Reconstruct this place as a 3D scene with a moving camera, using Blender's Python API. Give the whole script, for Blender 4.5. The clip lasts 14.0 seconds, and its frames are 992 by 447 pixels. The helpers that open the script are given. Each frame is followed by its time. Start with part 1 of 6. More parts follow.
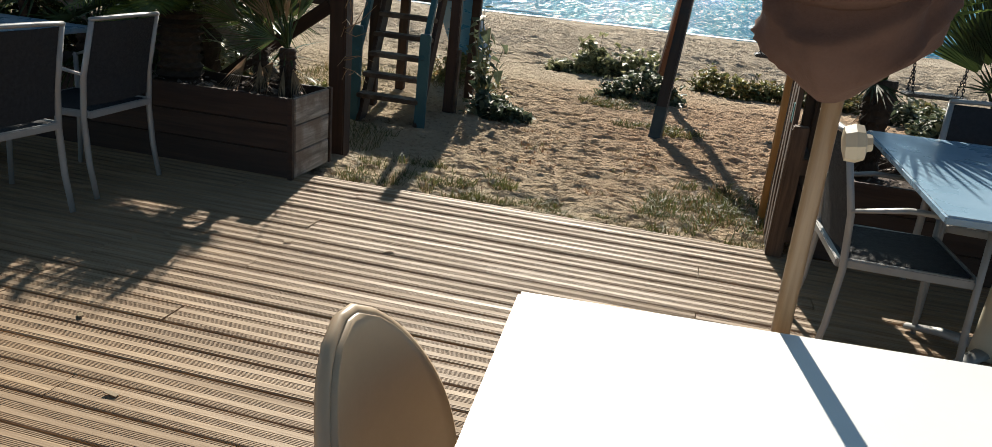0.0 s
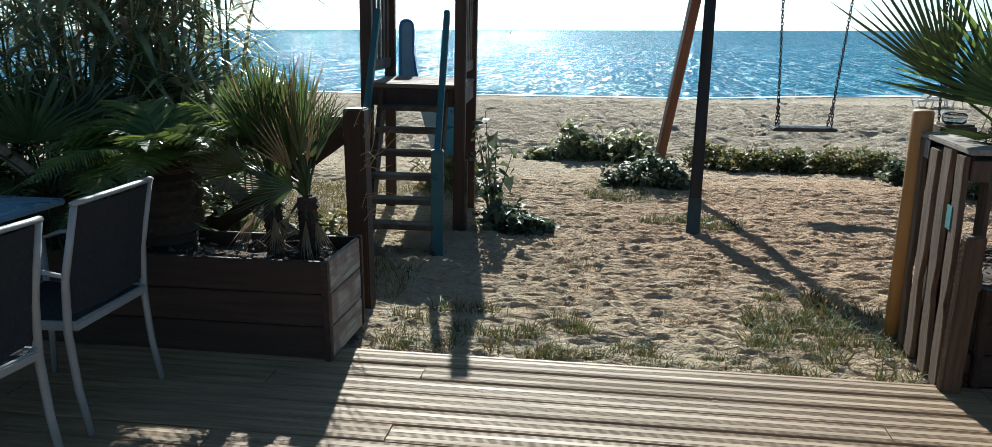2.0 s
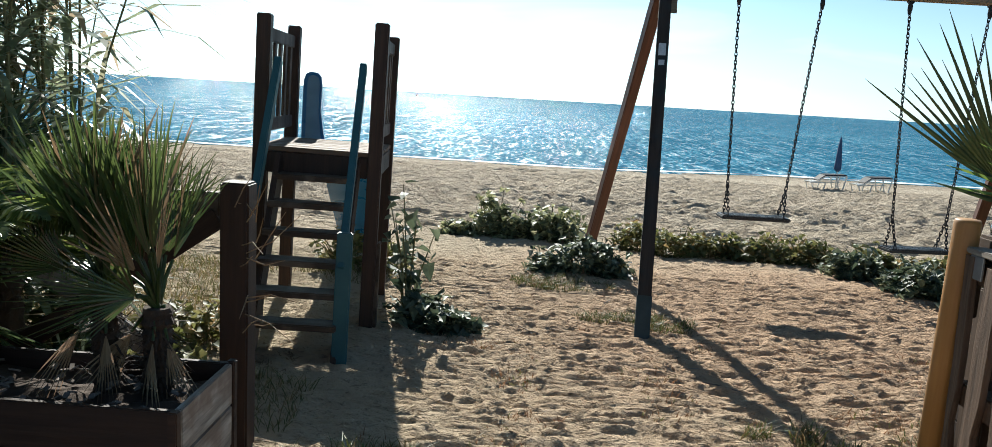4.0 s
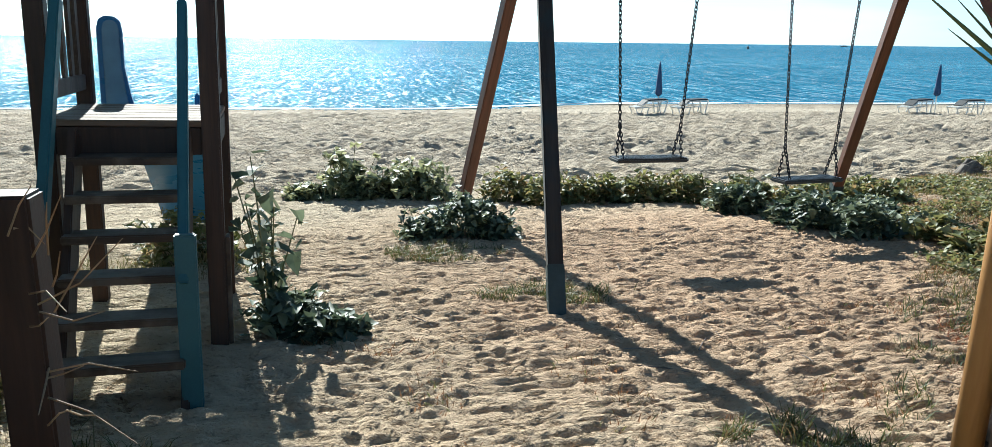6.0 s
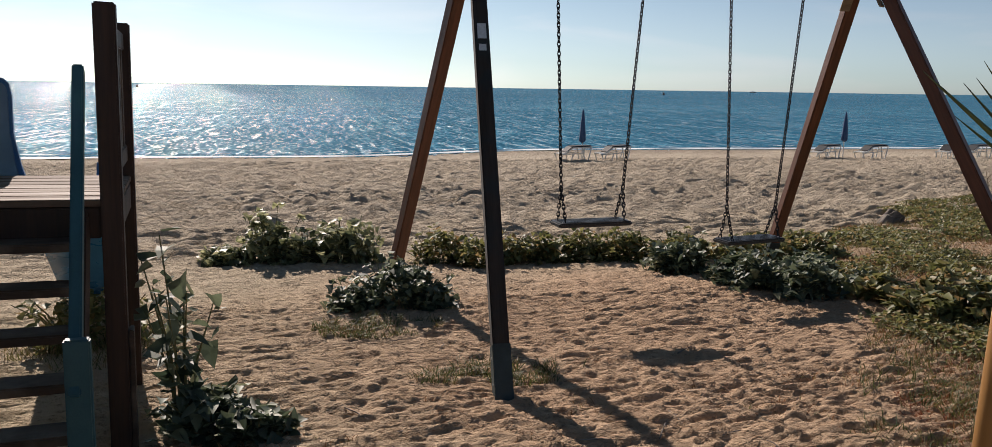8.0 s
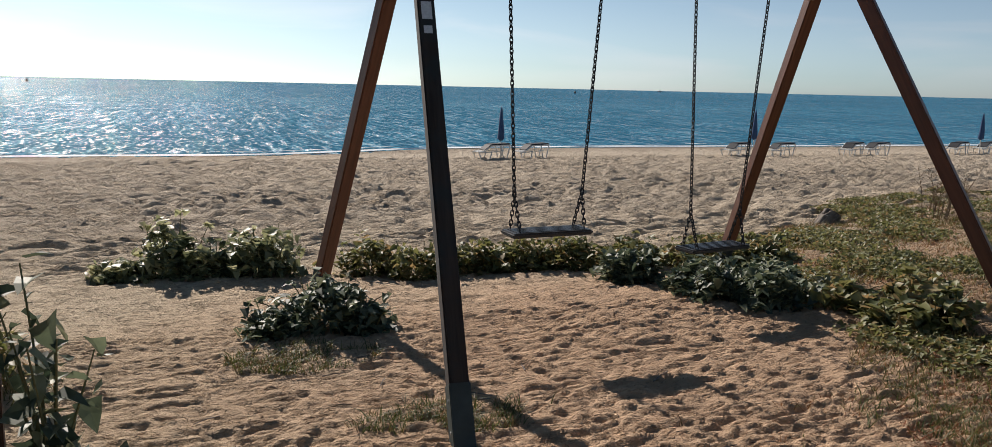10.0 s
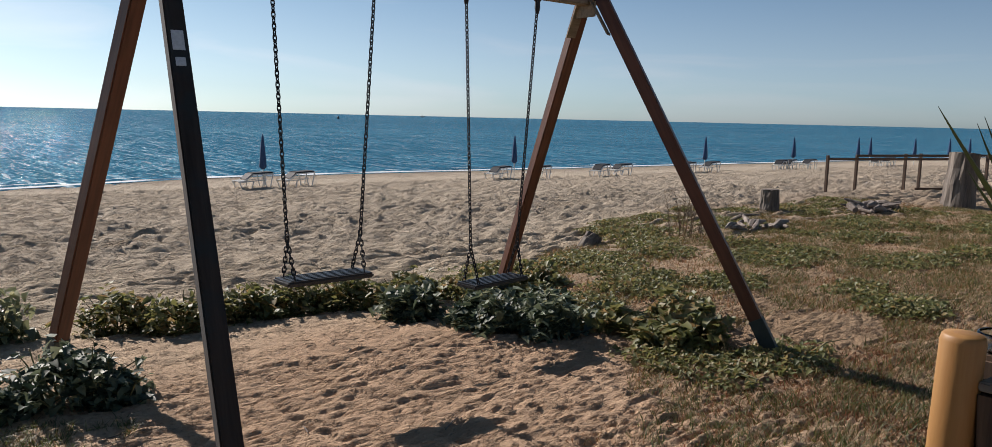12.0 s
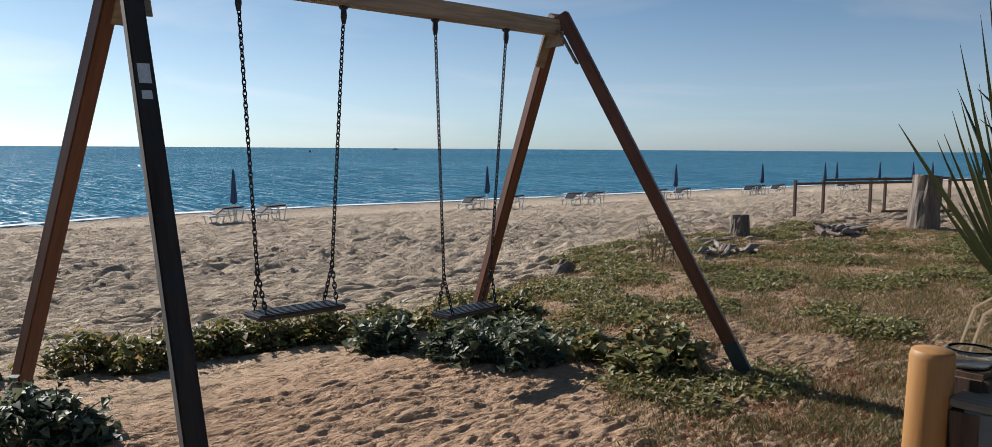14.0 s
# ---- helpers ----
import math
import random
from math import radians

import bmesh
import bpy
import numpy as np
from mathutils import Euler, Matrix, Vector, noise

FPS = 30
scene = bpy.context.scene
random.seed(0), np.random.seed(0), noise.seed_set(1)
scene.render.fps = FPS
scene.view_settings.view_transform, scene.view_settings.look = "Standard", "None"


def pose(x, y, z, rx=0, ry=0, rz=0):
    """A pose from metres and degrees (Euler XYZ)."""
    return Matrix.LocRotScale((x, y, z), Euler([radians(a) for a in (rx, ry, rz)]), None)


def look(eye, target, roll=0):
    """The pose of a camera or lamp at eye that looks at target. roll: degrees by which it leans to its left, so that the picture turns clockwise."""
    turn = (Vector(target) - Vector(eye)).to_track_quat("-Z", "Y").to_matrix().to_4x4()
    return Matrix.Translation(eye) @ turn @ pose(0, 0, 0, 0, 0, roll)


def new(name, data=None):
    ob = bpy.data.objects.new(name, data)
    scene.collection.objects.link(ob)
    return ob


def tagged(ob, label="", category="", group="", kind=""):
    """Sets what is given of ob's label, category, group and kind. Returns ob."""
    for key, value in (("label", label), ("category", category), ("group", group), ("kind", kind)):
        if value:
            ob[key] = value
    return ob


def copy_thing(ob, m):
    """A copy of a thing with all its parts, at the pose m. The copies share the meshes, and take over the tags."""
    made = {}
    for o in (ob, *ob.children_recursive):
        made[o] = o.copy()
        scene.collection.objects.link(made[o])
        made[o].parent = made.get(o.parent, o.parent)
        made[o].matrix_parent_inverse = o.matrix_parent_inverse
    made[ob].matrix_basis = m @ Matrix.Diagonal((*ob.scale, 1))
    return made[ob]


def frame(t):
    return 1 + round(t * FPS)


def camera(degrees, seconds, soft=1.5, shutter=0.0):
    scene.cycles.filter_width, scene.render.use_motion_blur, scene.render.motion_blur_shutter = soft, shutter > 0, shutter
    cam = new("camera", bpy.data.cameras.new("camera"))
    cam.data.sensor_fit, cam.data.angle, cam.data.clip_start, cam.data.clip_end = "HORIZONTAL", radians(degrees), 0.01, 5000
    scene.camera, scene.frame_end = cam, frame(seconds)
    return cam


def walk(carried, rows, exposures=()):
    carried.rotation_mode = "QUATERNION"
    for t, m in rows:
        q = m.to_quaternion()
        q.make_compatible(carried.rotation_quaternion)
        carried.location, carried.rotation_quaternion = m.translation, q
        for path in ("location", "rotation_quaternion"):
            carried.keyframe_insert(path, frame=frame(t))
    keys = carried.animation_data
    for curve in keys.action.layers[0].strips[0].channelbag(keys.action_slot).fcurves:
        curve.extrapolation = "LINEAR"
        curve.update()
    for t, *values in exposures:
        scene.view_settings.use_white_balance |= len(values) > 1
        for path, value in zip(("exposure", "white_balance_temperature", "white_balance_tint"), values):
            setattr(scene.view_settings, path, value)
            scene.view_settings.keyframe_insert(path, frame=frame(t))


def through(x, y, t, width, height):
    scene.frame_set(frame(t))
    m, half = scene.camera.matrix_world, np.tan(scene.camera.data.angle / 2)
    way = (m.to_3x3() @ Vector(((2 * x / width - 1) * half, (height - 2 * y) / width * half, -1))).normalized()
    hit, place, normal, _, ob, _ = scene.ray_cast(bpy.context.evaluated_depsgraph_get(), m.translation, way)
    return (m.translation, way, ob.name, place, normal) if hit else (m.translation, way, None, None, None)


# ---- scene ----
cam = camera(63.9, 14.0, soft=0.5)
PATH = [
    (0, (0.462, 0.289, 1.36), (-0.062, 2.105, 0.706), 5.4),
    (0.2, (0.363, 0.305, 1.374), (-0.159, 2.116, 0.706), 2.7),
    (0.5, (0.166, 0.307, 1.405), (-0.479, 2.107, 0.816), -3.9),
    (1, (-0.043, 0.479, 1.439), (-0.577, 2.354, 0.995), 0.1),
    (1.5, (-0.221, 0.712, 1.417), (-0.685, 2.605, 0.967), 1.0),
    (2, (-0.474, 0.986, 1.469), (-0.864, 2.889, 0.995), 0.1),
    (2.5, (-0.578, 1.279, 1.464), (-0.843, 3.24, 1.175), 2.2),
    (5, (-1.006, 2.405, 1.438), (-1.086, 4.361, 1.031), 1.7),
    (5.5, (-1.118, 2.664, 1.413), (-1.083, 4.576, 0.826), 0.4),
    (6, (-1.143, 2.93, 1.444), (-0.869, 4.859, 0.996), 0.7),
    (6.5, (-1.067, 3.141, 1.488), (-0.682, 5.062, 1.088), -0.2),
    (7, (-1.107, 3.201, 1.542), (-0.628, 5.111, 1.189), -0.3),
    (7.5, (-1.155, 3.219, 1.546), (-0.708, 5.138, 1.208), 0.5),
    (10, (-1.18, 4.044, 1.496), (-0.513, 5.899, 1.157), 1.3),
    (10.5, (-1.157, 4.183, 1.551), (-0.429, 6.015, 1.215), -0.6),
    (11, (-1.12, 4.239, 1.534), (-0.25, 6.02, 1.262), 2.0),
    (11.5, (-1.127, 4.267, 1.535), (-0.139, 5.973, 1.198), 2.0),
    (12, (-1.133, 4.286, 1.56), (0.045, 5.88, 1.295), 1.3),
    (12.5, (-1.142, 4.316, 1.565), (0.152, 5.827, 1.362), 1.9),
    (13, (-1.137, 4.325, 1.558), (0.207, 5.783, 1.293), 2.3),
    (13.5, (-1.122, 4.302, 1.553), (0.253, 5.733, 1.308), 2.0),
    (14, (-1.123, 4.287, 1.548), (0.112, 5.849, 1.36), 0.4),
]
EXPOSURES = [(0.0, 0.68, 6750, 9), (1.0, 0.99, 5950, 4), (1.5, 0.88, 5800, 2), (2.5, 0.81, 5800, 2), (5.0, 0.93, 6300, 7), (5.5, 1.15, 6300, 7), (6.0, 1.23, 5750, 1), (6.5, 0.45, 6100, 8), (7.5, 0.22, 6800, 19), (10.0, 0.27, 6620, 16), (10.5, 0.11, 6600, 15), (11.0, 0.07, 6520, 18), (12.0, 0.26, 6420, 17), (12.5, 0.27, 6420, 16), (14.0, 0.38, 6320, 16)]
walk(cam, [(t, look(eye, target, roll)) for t, eye, target, roll in PATH], EXPOSURES)

# ---- world, sun, exposure ----
SUN_AZ, SUN_EL = -13.5, 33.0          # degrees from +y towards +x, and above the horizon
world = bpy.data.worlds.new("sky")
scene.world = world
world.use_nodes = True
wn = world.node_tree
sky = wn.nodes.new("ShaderNodeTexSky")
sky.sky_type = "NISHITA"
sky.sun_disc = False
sky.sun_elevation = radians(SUN_EL)
sky.sun_rotation = radians(SUN_AZ)
sky.air_density, sky.dust_density, sky.ozone_density = 0.55, 0.5, 1.2
wn.nodes["Background"].inputs[1].default_value = 0.064
haze = wn.nodes.new("ShaderNodeMix")                 # sea haze: a slightly bluer, paler sky
haze.data_type, haze.blend_type = "RGBA", "MULTIPLY"
haze.inputs[0].default_value = 1.0
haze.inputs[7].default_value = (0.725, 1.14, 1.16, 1)
wn.links.new(sky.outputs[0], haze.inputs[6])
pale = wn.nodes.new("ShaderNodeHueSaturation")
wn.links.new(haze.outputs[2], pale.inputs["Color"])
# the sky turns to a pale, colourless haze towards the horizon
wisp_co = wn.nodes.new("ShaderNodeTexCoord")
height = wn.nodes.new("ShaderNodeSeparateXYZ")
wn.links.new(wisp_co.outputs["Generated"], height.inputs[0])
fade = wn.nodes.new("ShaderNodeMapRange")
fade.inputs[1].default_value, fade.inputs[2].default_value = 0.0, 0.22
fade.inputs[3].default_value, fade.inputs[4].default_value = 0.50, 0.92
wn.links.new(height.outputs[2], fade.inputs[0])
wn.links.new(fade.outputs[0], pale.inputs["Saturation"])
# faint wisps of high cloud
wisp_map = wn.nodes.new("ShaderNodeMapping")
wisp_map.inputs["Scale"].default_value = (1.6, 1.6, 9.0)
wn.links.new(wisp_co.outputs["Generated"], wisp_map.inputs["Vector"])
wisp = wn.nodes.new("ShaderNodeTexNoise")
wisp.inputs["Scale"].default_value, wisp.inputs["Detail"].default_value = 1.7, 6
wisp.inputs["Distortion"].default_value = 0.5
wn.links.new(wisp_map.outputs[0], wisp.inputs["Vector"])
wisp_amount = wn.nodes.new("ShaderNodeMapRange")
wisp_amount.inputs[1].default_value, wisp_amount.inputs[2].default_value = 0.48, 0.78
wisp_amount.inputs[4].default_value = 0.55
wn.links.new(wisp.outputs["Fac"], wisp_amount.inputs[0])
white = wn.nodes.new("ShaderNodeHueSaturation")
white.inputs["Saturation"].default_value, white.inputs["Value"].default_value = 0.25, 1.12
wn.links.new(pale.outputs[0], white.inputs["Color"])
veil = wn.nodes.new("ShaderNodeMix")
veil.data_type = "RGBA"
wn.links.new(wisp_amount.outputs[0], veil.inputs[0])
wn.links.new(pale.outputs[0], veil.inputs[6])
wn.links.new(white.outputs[0], veil.inputs[7])
wn.links.new(veil.outputs[2], wn.nodes["Background"].inputs[0])

sun_data = bpy.data.lights.new("sun", "SUN")
sun_data.energy, sun_data.angle, sun_data.color = 5.3, radians(0.53), (1.0, 0.94, 0.84)
sun = new("sun", sun_data)
sa, se = radians(SUN_AZ), radians(SUN_EL)
sun_from = Vector((math.sin(sa) * math.cos(se), math.cos(sa) * math.cos(se), math.sin(se)))
sun.matrix_world = look(sun_from * 60, (0, 0, 0))

# ---- materials ----


def mat_base(name):
    m = bpy.data.materials.new(name)
    m.use_nodes = True
    nt = m.node_tree
    return m, nt, nt.nodes["Principled BSDF"]


def mix_col(nt, fac, a, b):
    n = nt.nodes.new("ShaderNodeMix")
    n.data_type = "RGBA"
    for sock, val in ((n.inputs[0], fac), (n.inputs[6], a), (n.inputs[7], b)):
        if isinstance(val, (tuple, list)):
            sock.default_value = (*val, 1)
        elif isinstance(val, (int, float)):
            sock.default_value = val
        else:
            nt.links.new(val, sock)
    return n.outputs[2]


def noise_tex(nt, vec, scale, detail=4, rough=0.55, dist=0.0):
    n = nt.nodes.new("ShaderNodeTexNoise")
    n.inputs["Scale"].default_value = scale
    n.inputs["Detail"].default_value = detail
    n.inputs["Roughness"].default_value = rough
    n.inputs["Distortion"].default_value = dist
    nt.links.new(vec, n.inputs["Vector"])
    return n.outputs["Fac"]


def ramp(nt, fac, lo, hi, a=0.0, b=1.0):
    n = nt.nodes.new("ShaderNodeMapRange")
    n.inputs[1].default_value, n.inputs[2].default_value = lo, hi
    n.inputs[3].default_value, n.inputs[4].default_value = a, b
    nt.links.new(fac, n.inputs[0])
    return n.outputs[0]


def coords(nt, scale=(1, 1, 1), world_space=False, shuffle=True):
    """Object or world coordinates, shifted by each object's own random number."""
    if world_space:
        src = nt.nodes.new("ShaderNodeNewGeometry").outputs["Position"]
    else:
        src = nt.nodes.new("ShaderNodeTexCoord").outputs["Object"]
    mp = nt.nodes.new("ShaderNodeMapping")
    mp.inputs["Scale"].default_value = scale
    nt.links.new(src, mp.inputs["Vector"])
    if shuffle and not world_space:
        info = nt.nodes.new("ShaderNodeObjectInfo")
        mul = nt.nodes.new("ShaderNodeMath")
        mul.operation = "MULTIPLY"
        mul.inputs[1].default_value = 37.0
        nt.links.new(info.outputs["Random"], mul.inputs[0])
        nt.links.new(mul.outputs[0], mp.inputs["Location"])
    return mp.outputs[0]


def bump(nt, bsdf, height, strength, distance):
    n = nt.nodes.new("ShaderNodeBump")
    n.inputs["Strength"].default_value = strength
    n.inputs["Distance"].default_value = distance
    nt.links.new(height, n.inputs["Height"])
    nt.links.new(n.outputs[0], bsdf.inputs["Normal"])
    return n


def wood(name, dark, light, axis, rough=0.65, grain=60.0, relief=0.4, worn=None):
    """Grained wood; axis is the local axis along which the grain runs. worn: colour of weathered patches."""
    m, nt, b = mat_base(name)
    sc = [1.0, 1.0, 1.0]
    sc[axis] = 0.06
    v = coords(nt, sc)
    fine = noise_tex(nt, v, grain, 6, 0.65, 0.3)
    broad = noise_tex(nt, v, grain * 0.14, 3, 0.5, 1.2)
    c = mix_col(nt, ramp(nt, fine, 0.3, 0.7), dark, light)
    c = mix_col(nt, ramp(nt, broad, 0.35, 0.75, 0.0, 0.55), c, tuple(x * 0.55 for x in dark))
    if worn:
        patch = noise_tex(nt, coords(nt), 4.0, 5, 0.6)
        c = mix_col(nt, ramp(nt, patch, 0.48, 0.62, 0.0, 0.8), c, worn)
    info = nt.nodes.new("ShaderNodeObjectInfo")
    c = mix_col(nt, ramp(nt, info.outputs["Random"], 0, 1, 0.0, 0.22), c, tuple(x * 0.6 for x in dark))
    nt.links.new(c, b.inputs["Base Color"])
    nt.links.new(ramp(nt, broad, 0.2, 0.8, rough - 0.12, rough + 0.15), b.inputs["Roughness"])
    bump(nt, b, fine, relief, 0.004)
    return m


def plain(name, col, rough=0.5, metal=0.0, var=0.25, scale=6.0, relief=0.15, spec=0.5):
    """Paint, plastic or metal with faint stains and fine relief."""
    m, nt, b = mat_base(name)
    v = coords(nt)
    big = noise_tex(nt, v, scale, 5, 0.6)
    fine = noise_tex(nt, v, scale * 22, 3, 0.6)
    c = mix_col(nt, ramp(nt, big, 0.35, 0.7, 0.0, var), col, tuple(x * 0.45 for x in col))
    c = mix_col(nt, ramp(nt, fine, 0.4, 0.75, 0.0, var * 0.5), c, tuple(min(1, x * 1.3 + 0.01) for x in col))
    nt.links.new(c, b.inputs["Base Color"])
    nt.links.new(ramp(nt, big, 0.3, 0.7, max(0.05, rough - 0.08), min(1, rough + 0.12)), b.inputs["Roughness"])
    b.inputs["Metallic"].default_value = metal
    b.inputs["Specular IOR Level"].default_value = spec
    bump(nt, b, fine, relief, 0.002)
    return m


def leaf(name, a, b_, rough=0.42, through=0.35, tip=None):
    """Leaves: colour varies from leaf to leaf, and light comes through them."""
    m, nt, b = mat_base(name)
    geo = nt.nodes.new("ShaderNodeNewGeometry")
    v = coords(nt)
    c = mix_col(nt, geo.outputs["Random Per Island"], a, b_)
    c = mix_col(nt, ramp(nt, noise_tex(nt, v, 9, 3), 0.4, 0.7, 0, 0.4), c, tuple(x * 0.5 for x in a))
    if tip:
        n2 = nt.nodes.new("ShaderNodeMath")
        n2.operation = "FRACT"
        n3 = nt.nodes.new("ShaderNodeMath")
        n3.operation = "MULTIPLY"
        n3.inputs[1].default_value = 7.31
        nt.links.new(geo.outputs["Random Per Island"], n3.inputs[0])
        nt.links.new(n3.outputs[0], n2.inputs[0])
        c = mix_col(nt, ramp(nt, n2.outputs[0], 0.72, 0.86), c, tip)
    nt.links.new(c, b.inputs["Base Color"])
    b.inputs["Roughness"].default_value = rough
    tr = nt.nodes.new("ShaderNodeBsdfTranslucent")
    hs = nt.nodes.new("ShaderNodeHueSaturation")
    hs.inputs["Hue"].default_value = 0.47
    hs.inputs["Saturation"].default_value = 1.0
    hs.inputs["Value"].default_value = 2.0
    nt.links.new(c, hs.inputs["Color"])
    nt.links.new(hs.outputs[0], tr.inputs[0])
    mx = nt.nodes.new("ShaderNodeMixShader")
    mx.inputs[0].default_value = through
    nt.links.new(b.outputs[0], mx.inputs[1])
    nt.links.new(tr.outputs[0], mx.inputs[2])
    nt.links.new(mx.outputs[0], nt.nodes["Material Output"].inputs[0])
    return m


def sand_material():
    m, nt, b = mat_base("sand")
    p = coords(nt, (1, 1, 1), True)
    grain = noise_tex(nt, p, 260, 3, 0.7)
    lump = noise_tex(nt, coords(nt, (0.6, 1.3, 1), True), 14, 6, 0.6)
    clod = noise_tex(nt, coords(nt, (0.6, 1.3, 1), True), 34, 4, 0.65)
    patch = noise_tex(nt, p, 0.8, 4, 0.55)
    c = mix_col(nt, ramp(nt, patch, 0.35, 0.7), (0.54, 0.425, 0.29), (0.50, 0.40, 0.28))
    # redder, freshly dug sand under the swings
    sep = nt.nodes.new("ShaderNodeVectorMath")
    sep.operation = "DISTANCE"
    sep.inputs[1].default_value = (1.3, 7.9, -0.06)
    nt.links.new(p, sep.inputs[0])
    add = nt.nodes.new("ShaderNodeMath")
    add.operation = "MULTIPLY_ADD"
    add.inputs[1].default_value = 2.2
    nt.links.new(patch, add.inputs[0])
    nt.links.new(sep.outputs["Value"], add.inputs[2])
    c = mix_col(nt, ramp(nt, add.outputs[0], 5.0, 2.4, 0.0, 0.85), c, (0.55, 0.335, 0.205))
    # dark litter and roots in the overgrown strip
    info = nt.nodes.new("ShaderNodeSeparateXYZ")
    nt.links.new(p, info.inputs[0])
    edge = nt.nodes.new("ShaderNodeMath")
    edge.operation = "MULTIPLY_ADD"
    edge.inputs[1].default_value = 3.0
    nt.links.new(patch, edge.inputs[0])
    nt.links.new(info.outputs[0], edge.inputs[2])
    strip = ramp(nt, edge.outputs[0], 3.7, 4.9, 0.0, 0.8)
    low = nt.nodes.new("ShaderNodeMath")
    low.operation = "MULTIPLY"
    nt.links.new(strip, low.inputs[0])
    line = nt.nodes.new("ShaderNodeMath")           # y minus half of x, past which the open beach begins
    line.operation = "MULTIPLY_ADD"
    line.inputs[1].default_value = -0.5
    nt.links.new(info.outputs[0], line.inputs[0])
    nt.links.new(info.outputs[1], line.inputs[2])
    nt.links.new(ramp(nt, line.outputs[0], 10.0, 8.4, 0.0, 1.0), low.inputs[1])
    c = mix_col(nt, low.outputs[0], c, (0.28, 0.155, 0.072))
    # greyer dry sand towards the sea
    xyz = nt.nodes.new("ShaderNodeSeparateXYZ")
    nt.links.new(p, xyz.inputs[0])
    c = mix_col(nt, ramp(nt, xyz.outputs[1], 9.5, 16, 0.0, 0.85), c, (0.44, 0.375, 0.30))
    # wet sand at the water's edge
    c = mix_col(nt, ramp(nt, xyz.outputs[2], -2.1, -2.2, 0.0, 0.75), c, (0.13, 0.10, 0.075))
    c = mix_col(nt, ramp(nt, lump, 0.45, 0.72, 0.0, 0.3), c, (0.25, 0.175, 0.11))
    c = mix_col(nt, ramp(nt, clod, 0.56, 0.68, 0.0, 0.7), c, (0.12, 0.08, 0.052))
    c = mix_col(nt, ramp(nt, grain, 0.35, 0.75, 0.0, 0.5), c, (0.66, 0.545, 0.40))
    nt.links.new(c, b.inputs["Base Color"])
    b.inputs["Roughness"].default_value = 0.95
    b.inputs["Specular IOR Level"].default_value = 0.15
    steps = noise_tex(nt, coords(nt, (1, 1.25, 1), True), 5.5, 3, 0.5, 0.4)
    far = ramp(nt, xyz.outputs[1], 8.5, 13.0, 0.02, 0.07)
    b1 = bump(nt, b, clod, 1.0, 0.03)
    b2 = nt.nodes.new("ShaderNodeBump")
    b2.inputs["Strength"].default_value, b2.inputs["Distance"].default_value = 1.0, 0.09
    nt.links.new(lump, b2.inputs["Height"])
    b3 = nt.nodes.new("ShaderNodeBump")
    b3.inputs["Strength"].default_value = 1.0
    nt.links.new(far, b3.inputs["Distance"])
    nt.links.new(steps, b3.inputs["Height"])
    nt.links.new(b3.outputs[0], b2.inputs["Normal"])
    nt.links.new(b2.outputs[0], b1.inputs["Normal"])
    return m


